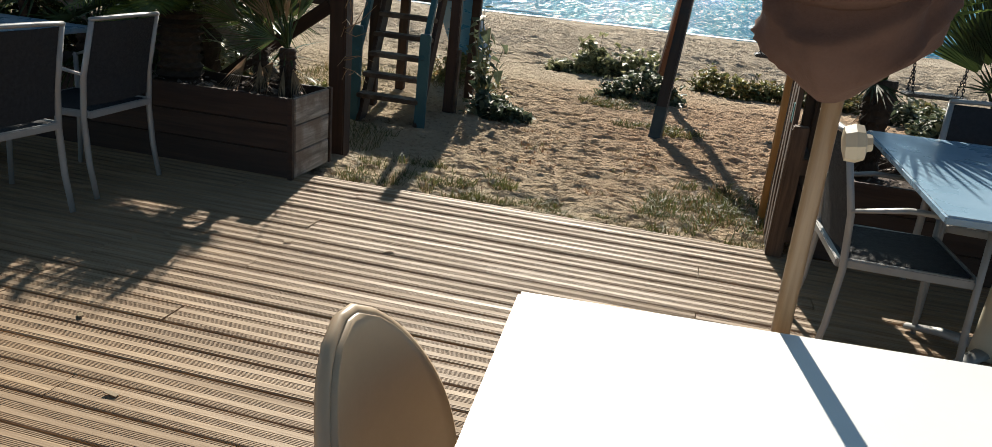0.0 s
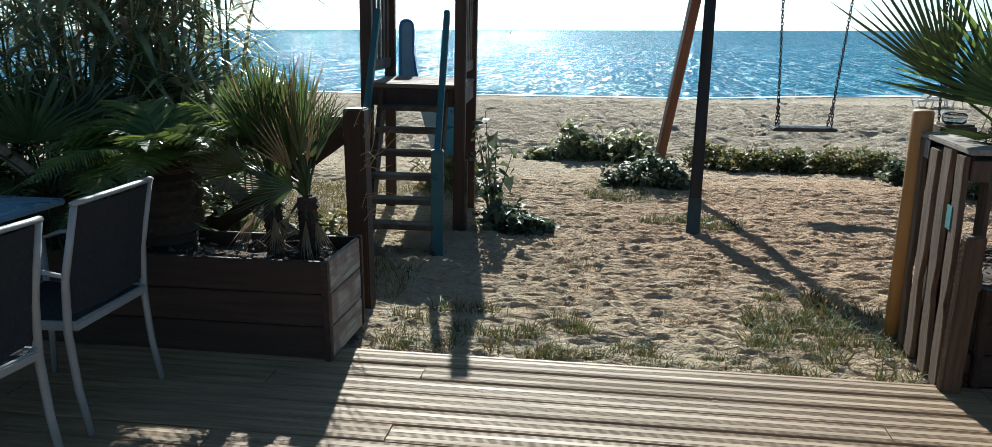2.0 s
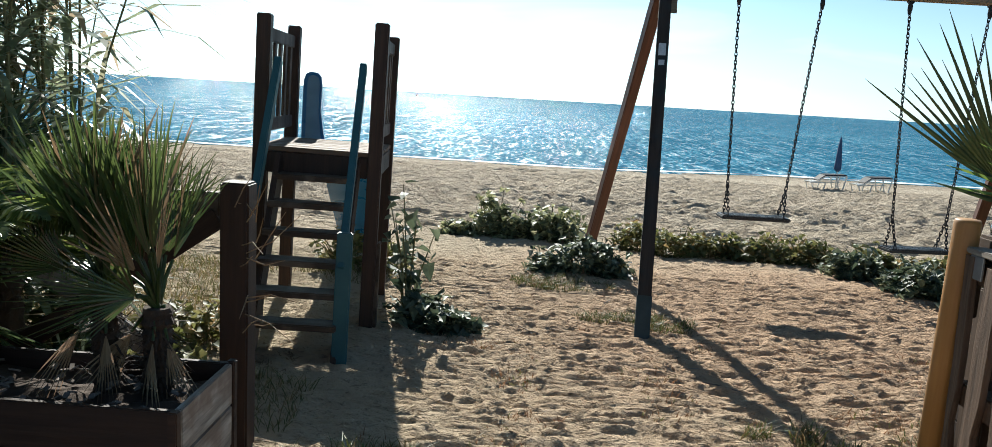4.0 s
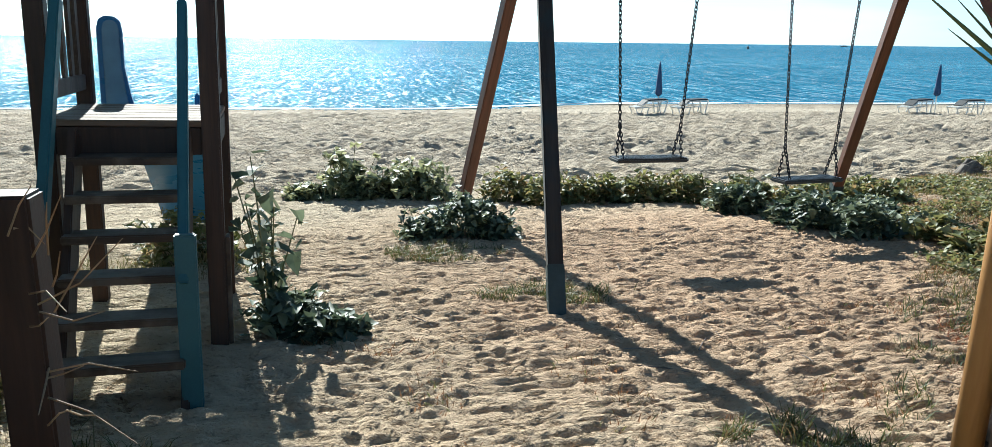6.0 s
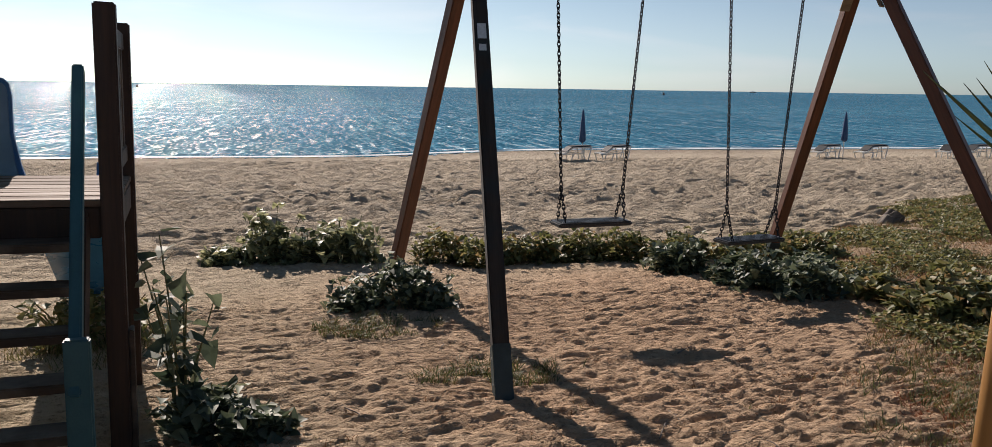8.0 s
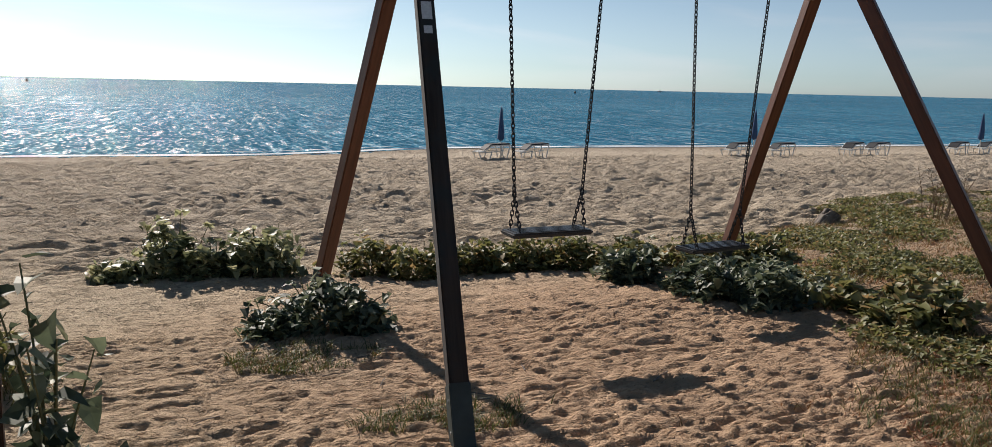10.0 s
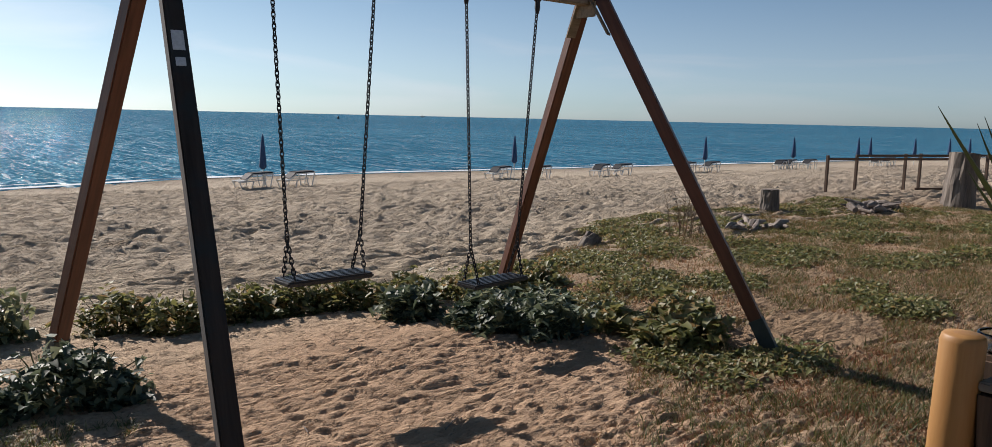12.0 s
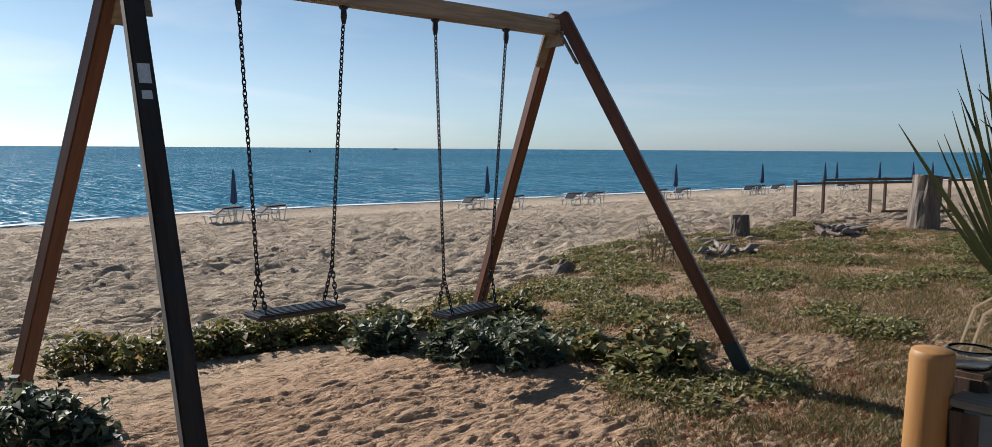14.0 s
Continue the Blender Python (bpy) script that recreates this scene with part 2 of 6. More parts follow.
def water_material():
    m, nt, b = mat_base("sea_water")
    near = noise_tex(nt, coords(nt, (1.5, 1.6, 1), True), 1.0, 4, 0.65)
    mid = noise_tex(nt, coords(nt, (0.26, 0.42, 1), True), 1.0, 4, 0.65)
    broad = noise_tex(nt, coords(nt, (0.012, 0.06, 1), True), 1.0, 4, 0.6)
    bands = noise_tex(nt, coords(nt, (0.0015, 0.010, 1), True), 1.0, 3, 0.5)
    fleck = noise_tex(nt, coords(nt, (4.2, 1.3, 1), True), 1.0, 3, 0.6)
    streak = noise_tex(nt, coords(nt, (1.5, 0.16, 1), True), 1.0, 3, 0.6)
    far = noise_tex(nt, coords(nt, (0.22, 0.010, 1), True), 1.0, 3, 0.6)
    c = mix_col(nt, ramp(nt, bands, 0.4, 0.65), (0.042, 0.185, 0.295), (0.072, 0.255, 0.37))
    # ripple shading put into the colour as dark flecks and streaks
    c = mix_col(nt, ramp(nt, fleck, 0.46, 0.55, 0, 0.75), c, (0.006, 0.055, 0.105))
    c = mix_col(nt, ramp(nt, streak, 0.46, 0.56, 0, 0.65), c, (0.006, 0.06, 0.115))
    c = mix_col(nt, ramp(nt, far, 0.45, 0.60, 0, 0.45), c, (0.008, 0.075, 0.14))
    nt.links.new(c, b.inputs["Base Color"])
    b.inputs["Roughness"].default_value = 0.5
    b.inputs["Specular IOR Level"].default_value = 0.0
    gl = nt.nodes.new("ShaderNodeBsdfGlossy")
    gl.inputs["Roughness"].default_value = 0.10
    gl.inputs["Color"].default_value = (0.72, 0.76, 0.80, 1)
    both = nt.nodes.new("ShaderNodeMath")
    both.operation = "ADD"
    nt.links.new(ramp(nt, fleck, 0.43, 0.40, 0.0, 0.6), both.inputs[0])
    nt.links.new(ramp(nt, streak, 0.42, 0.39, 0.0, 0.5), both.inputs[1])
    fac = nt.nodes.new("ShaderNodeMath")
    fac.operation = "ADD"
    fac.inputs[1].default_value = 0.045
    nt.links.new(both.outputs[0], fac.inputs[0])
    mx = nt.nodes.new("ShaderNodeMixShader")
    nt.links.new(fac.outputs[0], mx.inputs[0])
    nt.links.new(b.outputs[0], mx.inputs[1])
    nt.links.new(gl.outputs[0], mx.inputs[2])
    nt.links.new(mx.outputs[0], nt.nodes["Material Output"].inputs[0])
    last = None
    for height, dist in ((broad, 2.5), (mid, 0.75), (near, 0.28)):
        n = nt.nodes.new("ShaderNodeBump")
        n.inputs["Strength"].default_value, n.inputs["Distance"].default_value = 1.0, dist
        nt.links.new(height, n.inputs["Height"])
        if last:
            nt.links.new(last.outputs[0], n.inputs["Normal"])
        last = n
    nt.links.new(last.outputs[0], gl.inputs["Normal"])
    return m


SAND = sand_material()
WATER = water_material()
FOAM = plain("foam", (0.85, 0.87, 0.88), 0.8, 0, 0.1)
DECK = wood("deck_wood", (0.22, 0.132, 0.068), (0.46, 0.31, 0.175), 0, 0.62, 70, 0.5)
# slightly greyer tone for the two smooth strips of each board
DECK_STRIP = wood("deck_strip_wood", (0.22, 0.14, 0.078), (0.44, 0.31, 0.185), 0, 0.66, 70, 0.5)
PLANTER = wood("planter_wood", (0.022, 0.010, 0.006), (0.060, 0.028, 0.016), 0, 0.65, 55, 0.4)
PLANTER_GREY = wood("weathered_planter_wood", (0.10, 0.085, 0.075), (0.60, 0.55, 0.48), 1, 0.75, 40, 0.9, (0.16, 0.11, 0.08))
BROWN = wood("brown_stained_wood", (0.024, 0.010, 0.005), (0.064, 0.026, 0.013), 2, 0.65, 50, 0.4)
SWING_WOOD = wood("red_brown_wood", (0.075, 0.024, 0.011), (0.16, 0.055, 0.026), 2, 0.5, 45, 0.35)
# teal paint plus the near leg's backlit shade, both in the colour
DARK_LEG = wood("backlit_teal_wood", (0.020, 0.015, 0.012), (0.052, 0.038, 0.030), 2, 0.85, 45, 0.35, (0.018, 0.026, 0.028))
TREAD = wood("tread_wood", (0.040, 0.023, 0.014), (0.095, 0.058, 0.036), 0, 0.7, 50, 0.4, (0.15, 0.11, 0.08))
PLATFORM = wood("platform_wood", (0.10, 0.058, 0.036), (0.26, 0.175, 0.12), 0, 0.8, 50, 0.4)
TEAL = plain("teal_paint", (0.020, 0.092, 0.112), 0.55, 0, 0.5, 5, 0.4)
BEAM_WOOD = wood("greyed_beam_wood", (0.17, 0.12, 0.07), (0.33, 0.25, 0.16), 0, 0.65, 50, 0.35)
PALLET = wood("pallet_wood", (0.045, 0.024, 0.013), (0.17, 0.105, 0.066), 2, 0.8, 55, 0.6)
PALLET_TOP = wood("bleached_pallet_wood", (0.16, 0.13, 0.105), (0.34, 0.30, 0.25), 1, 0.8, 55, 0.6)
LOG = wood("yellow_pine", (0.31, 0.145, 0.04), (0.46, 0.25, 0.085), 2, 0.5, 22, 0.25)
OLD_LOG = wood("old_grey_log", (0.06, 0.048, 0.04), (0.30, 0.25, 0.205), 2, 0.85, 20, 0.9)
DRIFT = wood("driftwood", (0.10, 0.075, 0.06), (0.40, 0.34, 0.29), 0, 0.85, 25, 0.8)
RAIL_WOOD = wood("rail_wood", (0.06, 0.035, 0.022), (0.14, 0.085, 0.05), 2, 0.7, 40, 0.4)
STEEL = plain("galvanised_steel", (0.30, 0.33, 0.35), 0.5, 0.7, 0.45, 14, 0.2)
SHOE = plain("grey_green_metal_shoe", (0.045, 0.062, 0.060), 0.55, 0.3, 0.5, 9, 0.3)
CHAIN = plain("dark_chain_steel", (0.035, 0.035, 0.038), 0.45, 0.75, 0.4, 20, 0.2)
RUBBER = plain("black_rubber", (0.016, 0.017, 0.02), 0.38, 0, 0.35, 12, 0.2)
SLIDE_BLUE = plain("blue_plastic", (0.03, 0.16, 0.36), 0.3, 0, 0.25, 6, 0.1)
# paler blue for the inner face of the slide's cheek
SLIDE_PALE = plain("pale_blue_plastic", (0.14, 0.29, 0.42), 0.4, 0, 0.35, 8, 0.1)
WHITE_TOP = plain("white_laminate", (0.68, 0.69, 0.68), 0.35, 0, 0.06, 3, 0.03)
BLUE_TOP = plain("pale_blue_laminate", (0.24, 0.38, 0.50), 0.28, 0, 0.2, 4, 0.05)
ALU = plain("powder_grey_aluminium", (0.30, 0.30, 0.295), 0.45, 0.2, 0.2, 10, 0.08)
MESH = plain("black_textilene", (0.026, 0.028, 0.033), 0.7, 0, 0.4, 60, 0.8, 0.2)
TAN = plain("tan_leatherette", (0.44, 0.32, 0.205), 0.36, 0, 0.15, 4, 0.05)
CREAM = plain("cream_pedestal", (0.52, 0.47, 0.36), 0.5, 0, 0.2, 5, 0.1)
CANVAS = plain("taupe_canvas", (0.105, 0.054, 0.037), 0.85, 0, 0.35, 9, 0.5)
CANVAS_BLUE = plain("navy_canvas", (0.018, 0.055, 0.14), 0.85, 0, 0.3, 9, 0.5)
POLE_WOOD = wood("varnished_parasol_wood", (0.20, 0.12, 0.06), (0.36, 0.24, 0.14), 2, 0.4, 40, 0.15)
SOIL = plain("bark_mulch", (0.075, 0.048, 0.033), 0.95, 0, 0.7, 30, 1.0)
TRUNK = plain("palm_fibre", (0.055, 0.035, 0.022), 0.95, 0, 0.7, 26, 1.2)
STALK = plain("reed_stalk", (0.16, 0.15, 0.06), 0.6, 0, 0.5, 12, 0.3)
WHITE_PAINT = plain("white_plate", (0.62, 0.62, 0.60), 0.6, 0, 0.3, 7, 0.2)
STICKER = plain("worn_sticker", (0.55, 0.57, 0.58), 0.5, 0, 0.5, 60, 0.1)
THATCH = leaf("thatch", (0.12, 0.090, 0.062), (0.24, 0.19, 0.135), 0.9, 0.0)
# palm leaf in three tones: backlit, then two with shade in the colour
PALM_LIT = leaf("palm_leaf", (0.045, 0.085, 0.018), (0.075, 0.125, 0.026), 0.4, 0.55)
PALM_SHADED = leaf("shaded_palm_leaf", (0.018, 0.032, 0.011), (0.050, 0.066, 0.020), 0.45, 0.07)
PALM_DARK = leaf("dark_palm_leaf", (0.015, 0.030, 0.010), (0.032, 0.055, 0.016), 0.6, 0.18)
PALM_HEDGE = leaf("hedge_palm_leaf", (0.040, 0.070, 0.030), (0.075, 0.115, 0.045), 0.36, 0.35)
PALM_FEATHER = leaf("feather_palm_leaf", (0.065, 0.11, 0.026), (0.15, 0.205, 0.05), 0.36, 0.45)
PALM_MID = leaf("planter_palm_leaf", (0.030, 0.060, 0.018), (0.075, 0.115, 0.032), 0.38, 0.36, (0.11, 0.085, 0.04))
DRY_LEAF = leaf("dry_palm_leaf", (0.20, 0.145, 0.08), (0.31, 0.235, 0.14), 0.7, 0.25)
REED_LEAF = leaf("reed_leaf", (0.095, 0.14, 0.088), (0.25, 0.30, 0.19), 0.30, 0.45, (0.26, 0.22, 0.14))
BUSH_LEAF = leaf("bush_leaf", (0.060, 0.080, 0.040), (0.27, 0.29, 0.155), 0.50, 0.32, (0.32, 0.33, 0.18))
IVY_LEAF = leaf("ivy_leaf", (0.025, 0.045, 0.028), (0.13, 0.165, 0.10), 0.58, 0.20, (0.20, 0.22, 0.13))
VINE_LEAF = leaf("vine_leaf", (0.075, 0.095, 0.030), (0.20, 0.20, 0.072), 0.55, 0.32, (0.22, 0.17, 0.065))
GRASS = leaf("green_grass", (0.055, 0.068, 0.017), (0.135, 0.122, 0.034), 0.6, 0.3, (0.21, 0.16, 0.075))
GREEN_GRASS = leaf("lush_grass", (0.045, 0.068, 0.018), (0.105, 0.115, 0.032), 0.6, 0.22, (0.15, 0.105, 0.045))
RUST = leaf("rusty_weed", (0.13, 0.058, 0.022), (0.25, 0.12, 0.045), 0.7, 0.25, (0.11, 0.10, 0.035))
DRY_GRASS = leaf("dry_grass", (0.15, 0.082, 0.028), (0.25, 0.15, 0.054), 0.6, 0.3, (0.10, 0.12, 0.035))
GLASS, gnt, gb = mat_base("jar_glass")
gb.inputs["Transmission Weight"].default_value = 1.0
gb.inputs["Roughness"].default_value = 0.03
gb.inputs["Base Color"].default_value = (0.93, 0.96, 0.95, 1)

# ---- mesh helpers ----
rnd = random.Random(7)


def box(sx, sy, sz, bevel=0.004, at=(0, 0, 0)):
    bm = bmesh.new()
    bmesh.ops.create_cube(bm, size=1.0)
    bmesh.ops.scale(bm, vec=(sx, sy, sz), verts=bm.verts)
    if bevel:
        bmesh.ops.bevel(bm, geom=bm.edges[:], offset=min(bevel, 0.45 * min(sx, sy, sz)), segments=2, affect="EDGES")
    bmesh.ops.translate(bm, vec=at, verts=bm.verts)
    return bm


def merge(bm, other, m=None):
    """Adds other's faces to bm, moved by m."""
    m = m or Matrix()
    new_verts = [bm.verts.new(m @ v.co) for v in other.verts]
    other.verts.index_update()
    for f in other.faces:
        try:
            bm.faces.new([new_verts[v.index] for v in f.verts])
        except ValueError:
            pass
    other.free()
    return bm


def tube(points, radii, sides=8, closed=False, flat=1.0):
    """A pipe along points; radii is one number or one for each point. flat squeezes it across."""
    bm = bmesh.new()
    pts = [Vector(p) for p in points]
    n = len(pts)
    if isinstance(radii, (int, float)):
        radii = [radii] * n
    rings = []
    side = None
    for i, p in enumerate(pts):
        a = pts[(i - 1) % n] if closed or i > 0 else p
        b = pts[(i + 1) % n] if closed or i < n - 1 else p
        d = (b - a).normalized()
        if side is None:
            ref = Vector((0, 0, 1)) if abs(d.z) < 0.9 else Vector((1, 0, 0))
            side = d.cross(ref).normalized()
        side = (side - d * side.dot(d)).normalized()
        up = side.cross(d)
        rings.append([bm.verts.new(p + radii[i] * (math.cos(t) * side + flat * math.sin(t) * up)) for t in [2 * math.pi * k / sides for k in range(sides)]])
    last = n if closed else n - 1
    for i in range(last):
        r, s = rings[i], rings[(i + 1) % n]
        for k in range(sides):
            bm.faces.new((r[k], r[(k + 1) % sides], s[(k + 1) % sides], s[k]))
    if not closed:
        bm.faces.new(rings[0][::-1])
        bm.faces.new(rings[-1])
    bmesh.ops.recalc_face_normals(bm, faces=bm.faces)
    return bm


def lathe(profile, n=24, wobble=0.0, seed=0):
    r_ = random.Random(seed)
    bm = bmesh.new()
    rings = []
    for r, z in profile:
        rings.append([bm.verts.new((r * math.cos(2 * math.pi * k / n) * (1 + wobble * r_.uniform(-1, 1)), r * math.sin(2 * math.pi * k / n) * (1 + wobble * r_.uniform(-1, 1)), z)) for k in range(n)])
    for a, b in zip(rings, rings[1:]):
        for k in range(n):
            bm.faces.new((a[k], a[(k + 1) % n], b[(k + 1) % n], b[k]))
    bm.faces.new(rings[0][::-1])
    bm.faces.new(rings[-1])
    bmesh.ops.recalc_face_normals(bm, faces=bm.faces)
    return bm


def to_mesh(name, bm, material, smooth=False):
    me = bpy.data.meshes.new(name)
    if smooth:
        for f in bm.faces:
            f.smooth = True
    bm.to_mesh(me)
    bm.free()
    me.materials.append(material)
    return me


def part(name, bm, material, parent, label="", m=None, smooth=False):
    ob = new(name, to_mesh(name, bm, material, smooth))
    ob.parent = parent
    if m is not None:
        ob.matrix_basis = m
    return tagged(ob, label)


def thing(name, label, category, m=None, group="", kind=""):
    ob = new(name)
    if m is not None:
        ob.matrix_basis = m
    return tagged(ob, label, category, group, kind)


def solid(name, bm, material, label, category, m=None, group="", kind="", smooth=False):
    ob = new(name, to_mesh(name, bm, material, smooth))
    if m is not None:
        ob.matrix_basis = m
    return tagged(ob, label, category, group, kind)


def bar(a, b, w, h, bevel=0.004, spin=0.0):
    """A straight timber from a to b as a mesh along local z, and its pose; w by h across."""
    a, b = Vector(a), Vector(b)
    d = b - a
    bm = box(w, h, d.length, bevel)
    q = d.to_track_quat("Z", "Y").to_matrix().to_4x4()
    return bm, Matrix.Translation((a + b) / 2) @ q @ pose(0, 0, 0, 0, 0, spin)


def smooth01(a, b, x):
    t = min(1.0, max(0.0, (x - a) / (b - a)))
    return t * t * (3 - 2 * t)


def ground_z(x, y):
    """Height of the beach without its footprints."""
    y0 = 9.5 + 5.0 * smooth01(5, 11, x)
    run = 6.9 + 4.3 * smooth01(0, 14, x)
    z = -0.055 - 0.02 * smooth01(4.4, 5.5, y)
    if y > y0:
        z -= 1.90 * (min(y, 39) - y0) / (39 - y0) + 0.245 * min(run + 1, max(0, y - 39)) / run
    z -= 0.10 * smooth01(4.32, 4.12, y) * smooth01(-2.2, -1.8, x)
    return z

# ---- ground, sea ----


def spread(fine_lo, fine_hi, step, lo, hi, growth=1.12, cap=60.0, hold=None):
    """Grid lines: even between fine_lo and fine_hi, then ever wider out to lo and hi. hold: (lo, hi, widest step between them)."""
    out = list(np.arange(fine_lo, fine_hi, step))
    s, x = step, out[-1]
    while x < hi:
        s = min(s * growth, hold[2] if hold and x < hold[1] else (cap if x < 400 else 900))
        x += s
        out.append(x)
    s, x = step, fine_lo
    while x > lo:
        s = min(s * growth, hold[2] if hold and x > hold[0] else (cap if x > -400 else 900))
        x -= s
        out.insert(0, x)
    return np.array(out)


def shore_step(x):
    """0 where the shore lies near, 1 where it lies farther out."""
    t = np.clip(np.asarray(x, float) / 14, 0, 1)
    return t * t * (3 - 2 * t)


def lattice(x, y, seed):
    """Smooth gradient noise over arrays, about -1 to 1."""
    def corner(ix, iy, fx, fy):
        h = (ix * 374761393 + iy * 668265263 + seed * 974634777) & 0xFFFFFFFF
        h = ((h ^ (h >> 13)) * 1274126177) & 0xFFFFFFFF
        a = (h ^ (h >> 16)) % 4096 * (2 * math.pi / 4096)
        return np.cos(a) * fx + np.sin(a) * fy
    ix, iy = np.floor(x).astype(np.int64), np.floor(y).astype(np.int64)
    fx, fy = x - ix, y - iy
    u, v = fx ** 3 * (fx * (fx * 6 - 15) + 10), fy ** 3 * (fy * (fy * 6 - 15) + 10)
    a = corner(ix, iy, fx, fy) * (1 - u) + corner(ix + 1, iy, fx - 1, fy) * u
    b = corner(ix, iy + 1, fx, fy - 1) * (1 - u) + corner(ix + 1, iy + 1, fx - 1, fy - 1) * u
    return 1.5 * (a * (1 - v) + b * v)


def make_ground():
    steps = lambda a, b, s_: np.arange(a, b, s_)
    far = lambda a, sgn: np.array([sgn * v for v in (0, 2, 5, 9, 15, 25, 40, 70, 120, 200, 350, 600, 1000, 1700, 2700, 4200)]) + a
    xs = np.concatenate([far(-24, -1)[::-1], steps(-23.6, -8, 0.4), steps(-8, -2.4, 0.07), steps(-2.4, 4.4, 0.021), steps(4.4, 15, 0.06), steps(15, 36, 0.2), steps(36, 60, 1.2), far(60, 1)])
    ys = np.concatenate([far(-12, -1)[::-1], steps(-11, 4.0, 1.0), steps(4.0, 9.2, 0.015), steps(9.2, 14, 0.04), steps(14, 22, 0.08), steps(22, 42, 0.11), steps(42, 52, 0.25), steps(52, 68, 1.6), far(70, 1)])
    nx, ny = len(xs), len(ys)
    X, Y = np.meshgrid(xs, ys)
    ss = lambda a, b, v: (lambda t: t * t * (3 - 2 * t))(np.clip((v - a) / (b - a), 0, 1))
    y0 = 9.5 + 5 * ss(5, 11, X)
    Z = -0.055 - 0.02 * ss(4.4, 5.5, Y)
    run = 6.9 + 4.3 * shore_step(X)
    Z -= np.where(Y > y0, 1.90 * (np.minimum(Y, 39) - y0) / (39 - y0), 0) + 0.245 * np.clip(Y - 39, 0, run + 1) / run + 0.12 * np.clip(Y - 52, 0, 20)
    Z -= 0.10 * ss(4.32, 4.12, Y) * np.clip((X + 2.2) / 0.4, 0, 1)
    Z = np.where(Y < 4.0, np.minimum(Z, -0.14), Z)
    # churned sand: footprints with raised rims over dense small ridges
    rs = np.random.RandomState(11)

    def dents(count, x0, x1, ya, yb, size, depth):
        cx, cy = rs.uniform(x0, x1, count), rs.uniform(ya, yb, count)
        for i in range(count):
            r = size * rs.uniform(0.6, 1.5)
            ix0, ix1 = np.searchsorted(xs, (cx[i] - 3 * r, cx[i] + 3 * r))
            iy0, iy1 = np.searchsorted(ys, (cy[i] - 3 * r, cy[i] + 3 * r))
            if ix1 - ix0 < 2 or iy1 - iy0 < 2:
                continue
            a = rs.uniform(0, math.pi)
            dx, dy = X[iy0:iy1, ix0:ix1] - cx[i], Y[iy0:iy1, ix0:ix1] - cy[i]
            u = (dx * math.cos(a) + dy * math.sin(a)) / (1.5 * r)
            v = (-dx * math.sin(a) + dy * math.cos(a)) / r
            q = u * u + v * v
            Z[iy0:iy1, ix0:ix1] += depth * rs.uniform(0.4, 1.2) * (-np.exp(-q * 1.6) + 0.55 * np.exp(-((np.sqrt(q) - 1.35) / 0.45) ** 2))

    dents(420, -2.4, 4.6, 4.6, 11, 0.065, 0.006)
    dents(2500, -10, 20, 9.5, 24, 0.11, 0.007)
    wx = X + 0.16 * lattice(X * 1.9, Y * 2.6, 21)
    wy = Y + 0.07 * lattice(X * 1.9, Y * 2.6, 22)
    scuff = lambda f, g, k, hard=2.4: np.tanh(hard * lattice(wx * f, wy * g, k))      # flat-topped heaps with short steep edges
    land = ((Y > 4.45) & (Y < 48)) * np.where(Y > 42, 0.35, 1.0) * np.where((X < -30) | (X > 70), 0.0, 1.0)
    mid = ss(9.4, 13.5, Y)
    calm = 1.1 - 0.2 * ss(7.0, 7.8, Y)
    near = calm * (0.005 * scuff(2.2, 8.5, 1) + 0.0065 * scuff(3.2, 16, 2, 3.0) + 0.0095 * scuff(6, 29, 3, 3.2) + 0.0075 * scuff(12, 52, 9, 3.0)) + 0.018 * lattice(wx * 1.1, wy * 1.4, 4)
    away = 0.030 * scuff(1.2, 4.6, 5, 2.6) + 0.050 * scuff(2.1, 8.6, 6, 2.6) + 0.024 * scuff(4.0, 15, 7, 2.6) * (Y < 20) + 0.05 * lattice(wx * 0.5, wy * 0.5, 8)
    Z += land * (near * (1 - mid) + away * mid * (0.75 + 0.65 * ss(12, 20, Y)))
    verts = np.stack([X, Y, Z], -1).reshape(-1, 3)
    a = (np.arange(ny - 1)[:, None] * nx + np.arange(nx - 1)[None, :]).ravel()
    faces = np.stack([a, a + 1, a + nx + 1, a + nx], -1)
    me = bpy.data.meshes.new("ground")
    me.from_pydata(verts.tolist(), [], faces.tolist())
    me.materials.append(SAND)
    me.polygons.foreach_set("use_smooth", np.ones(len(faces), dtype=bool))
    return tagged(new("ground", me), "pale trampled beach sand, reddish under the swings, sloping to the sea", "sand", kind="structure")


ground = make_ground()

SEA_Z = -2.22


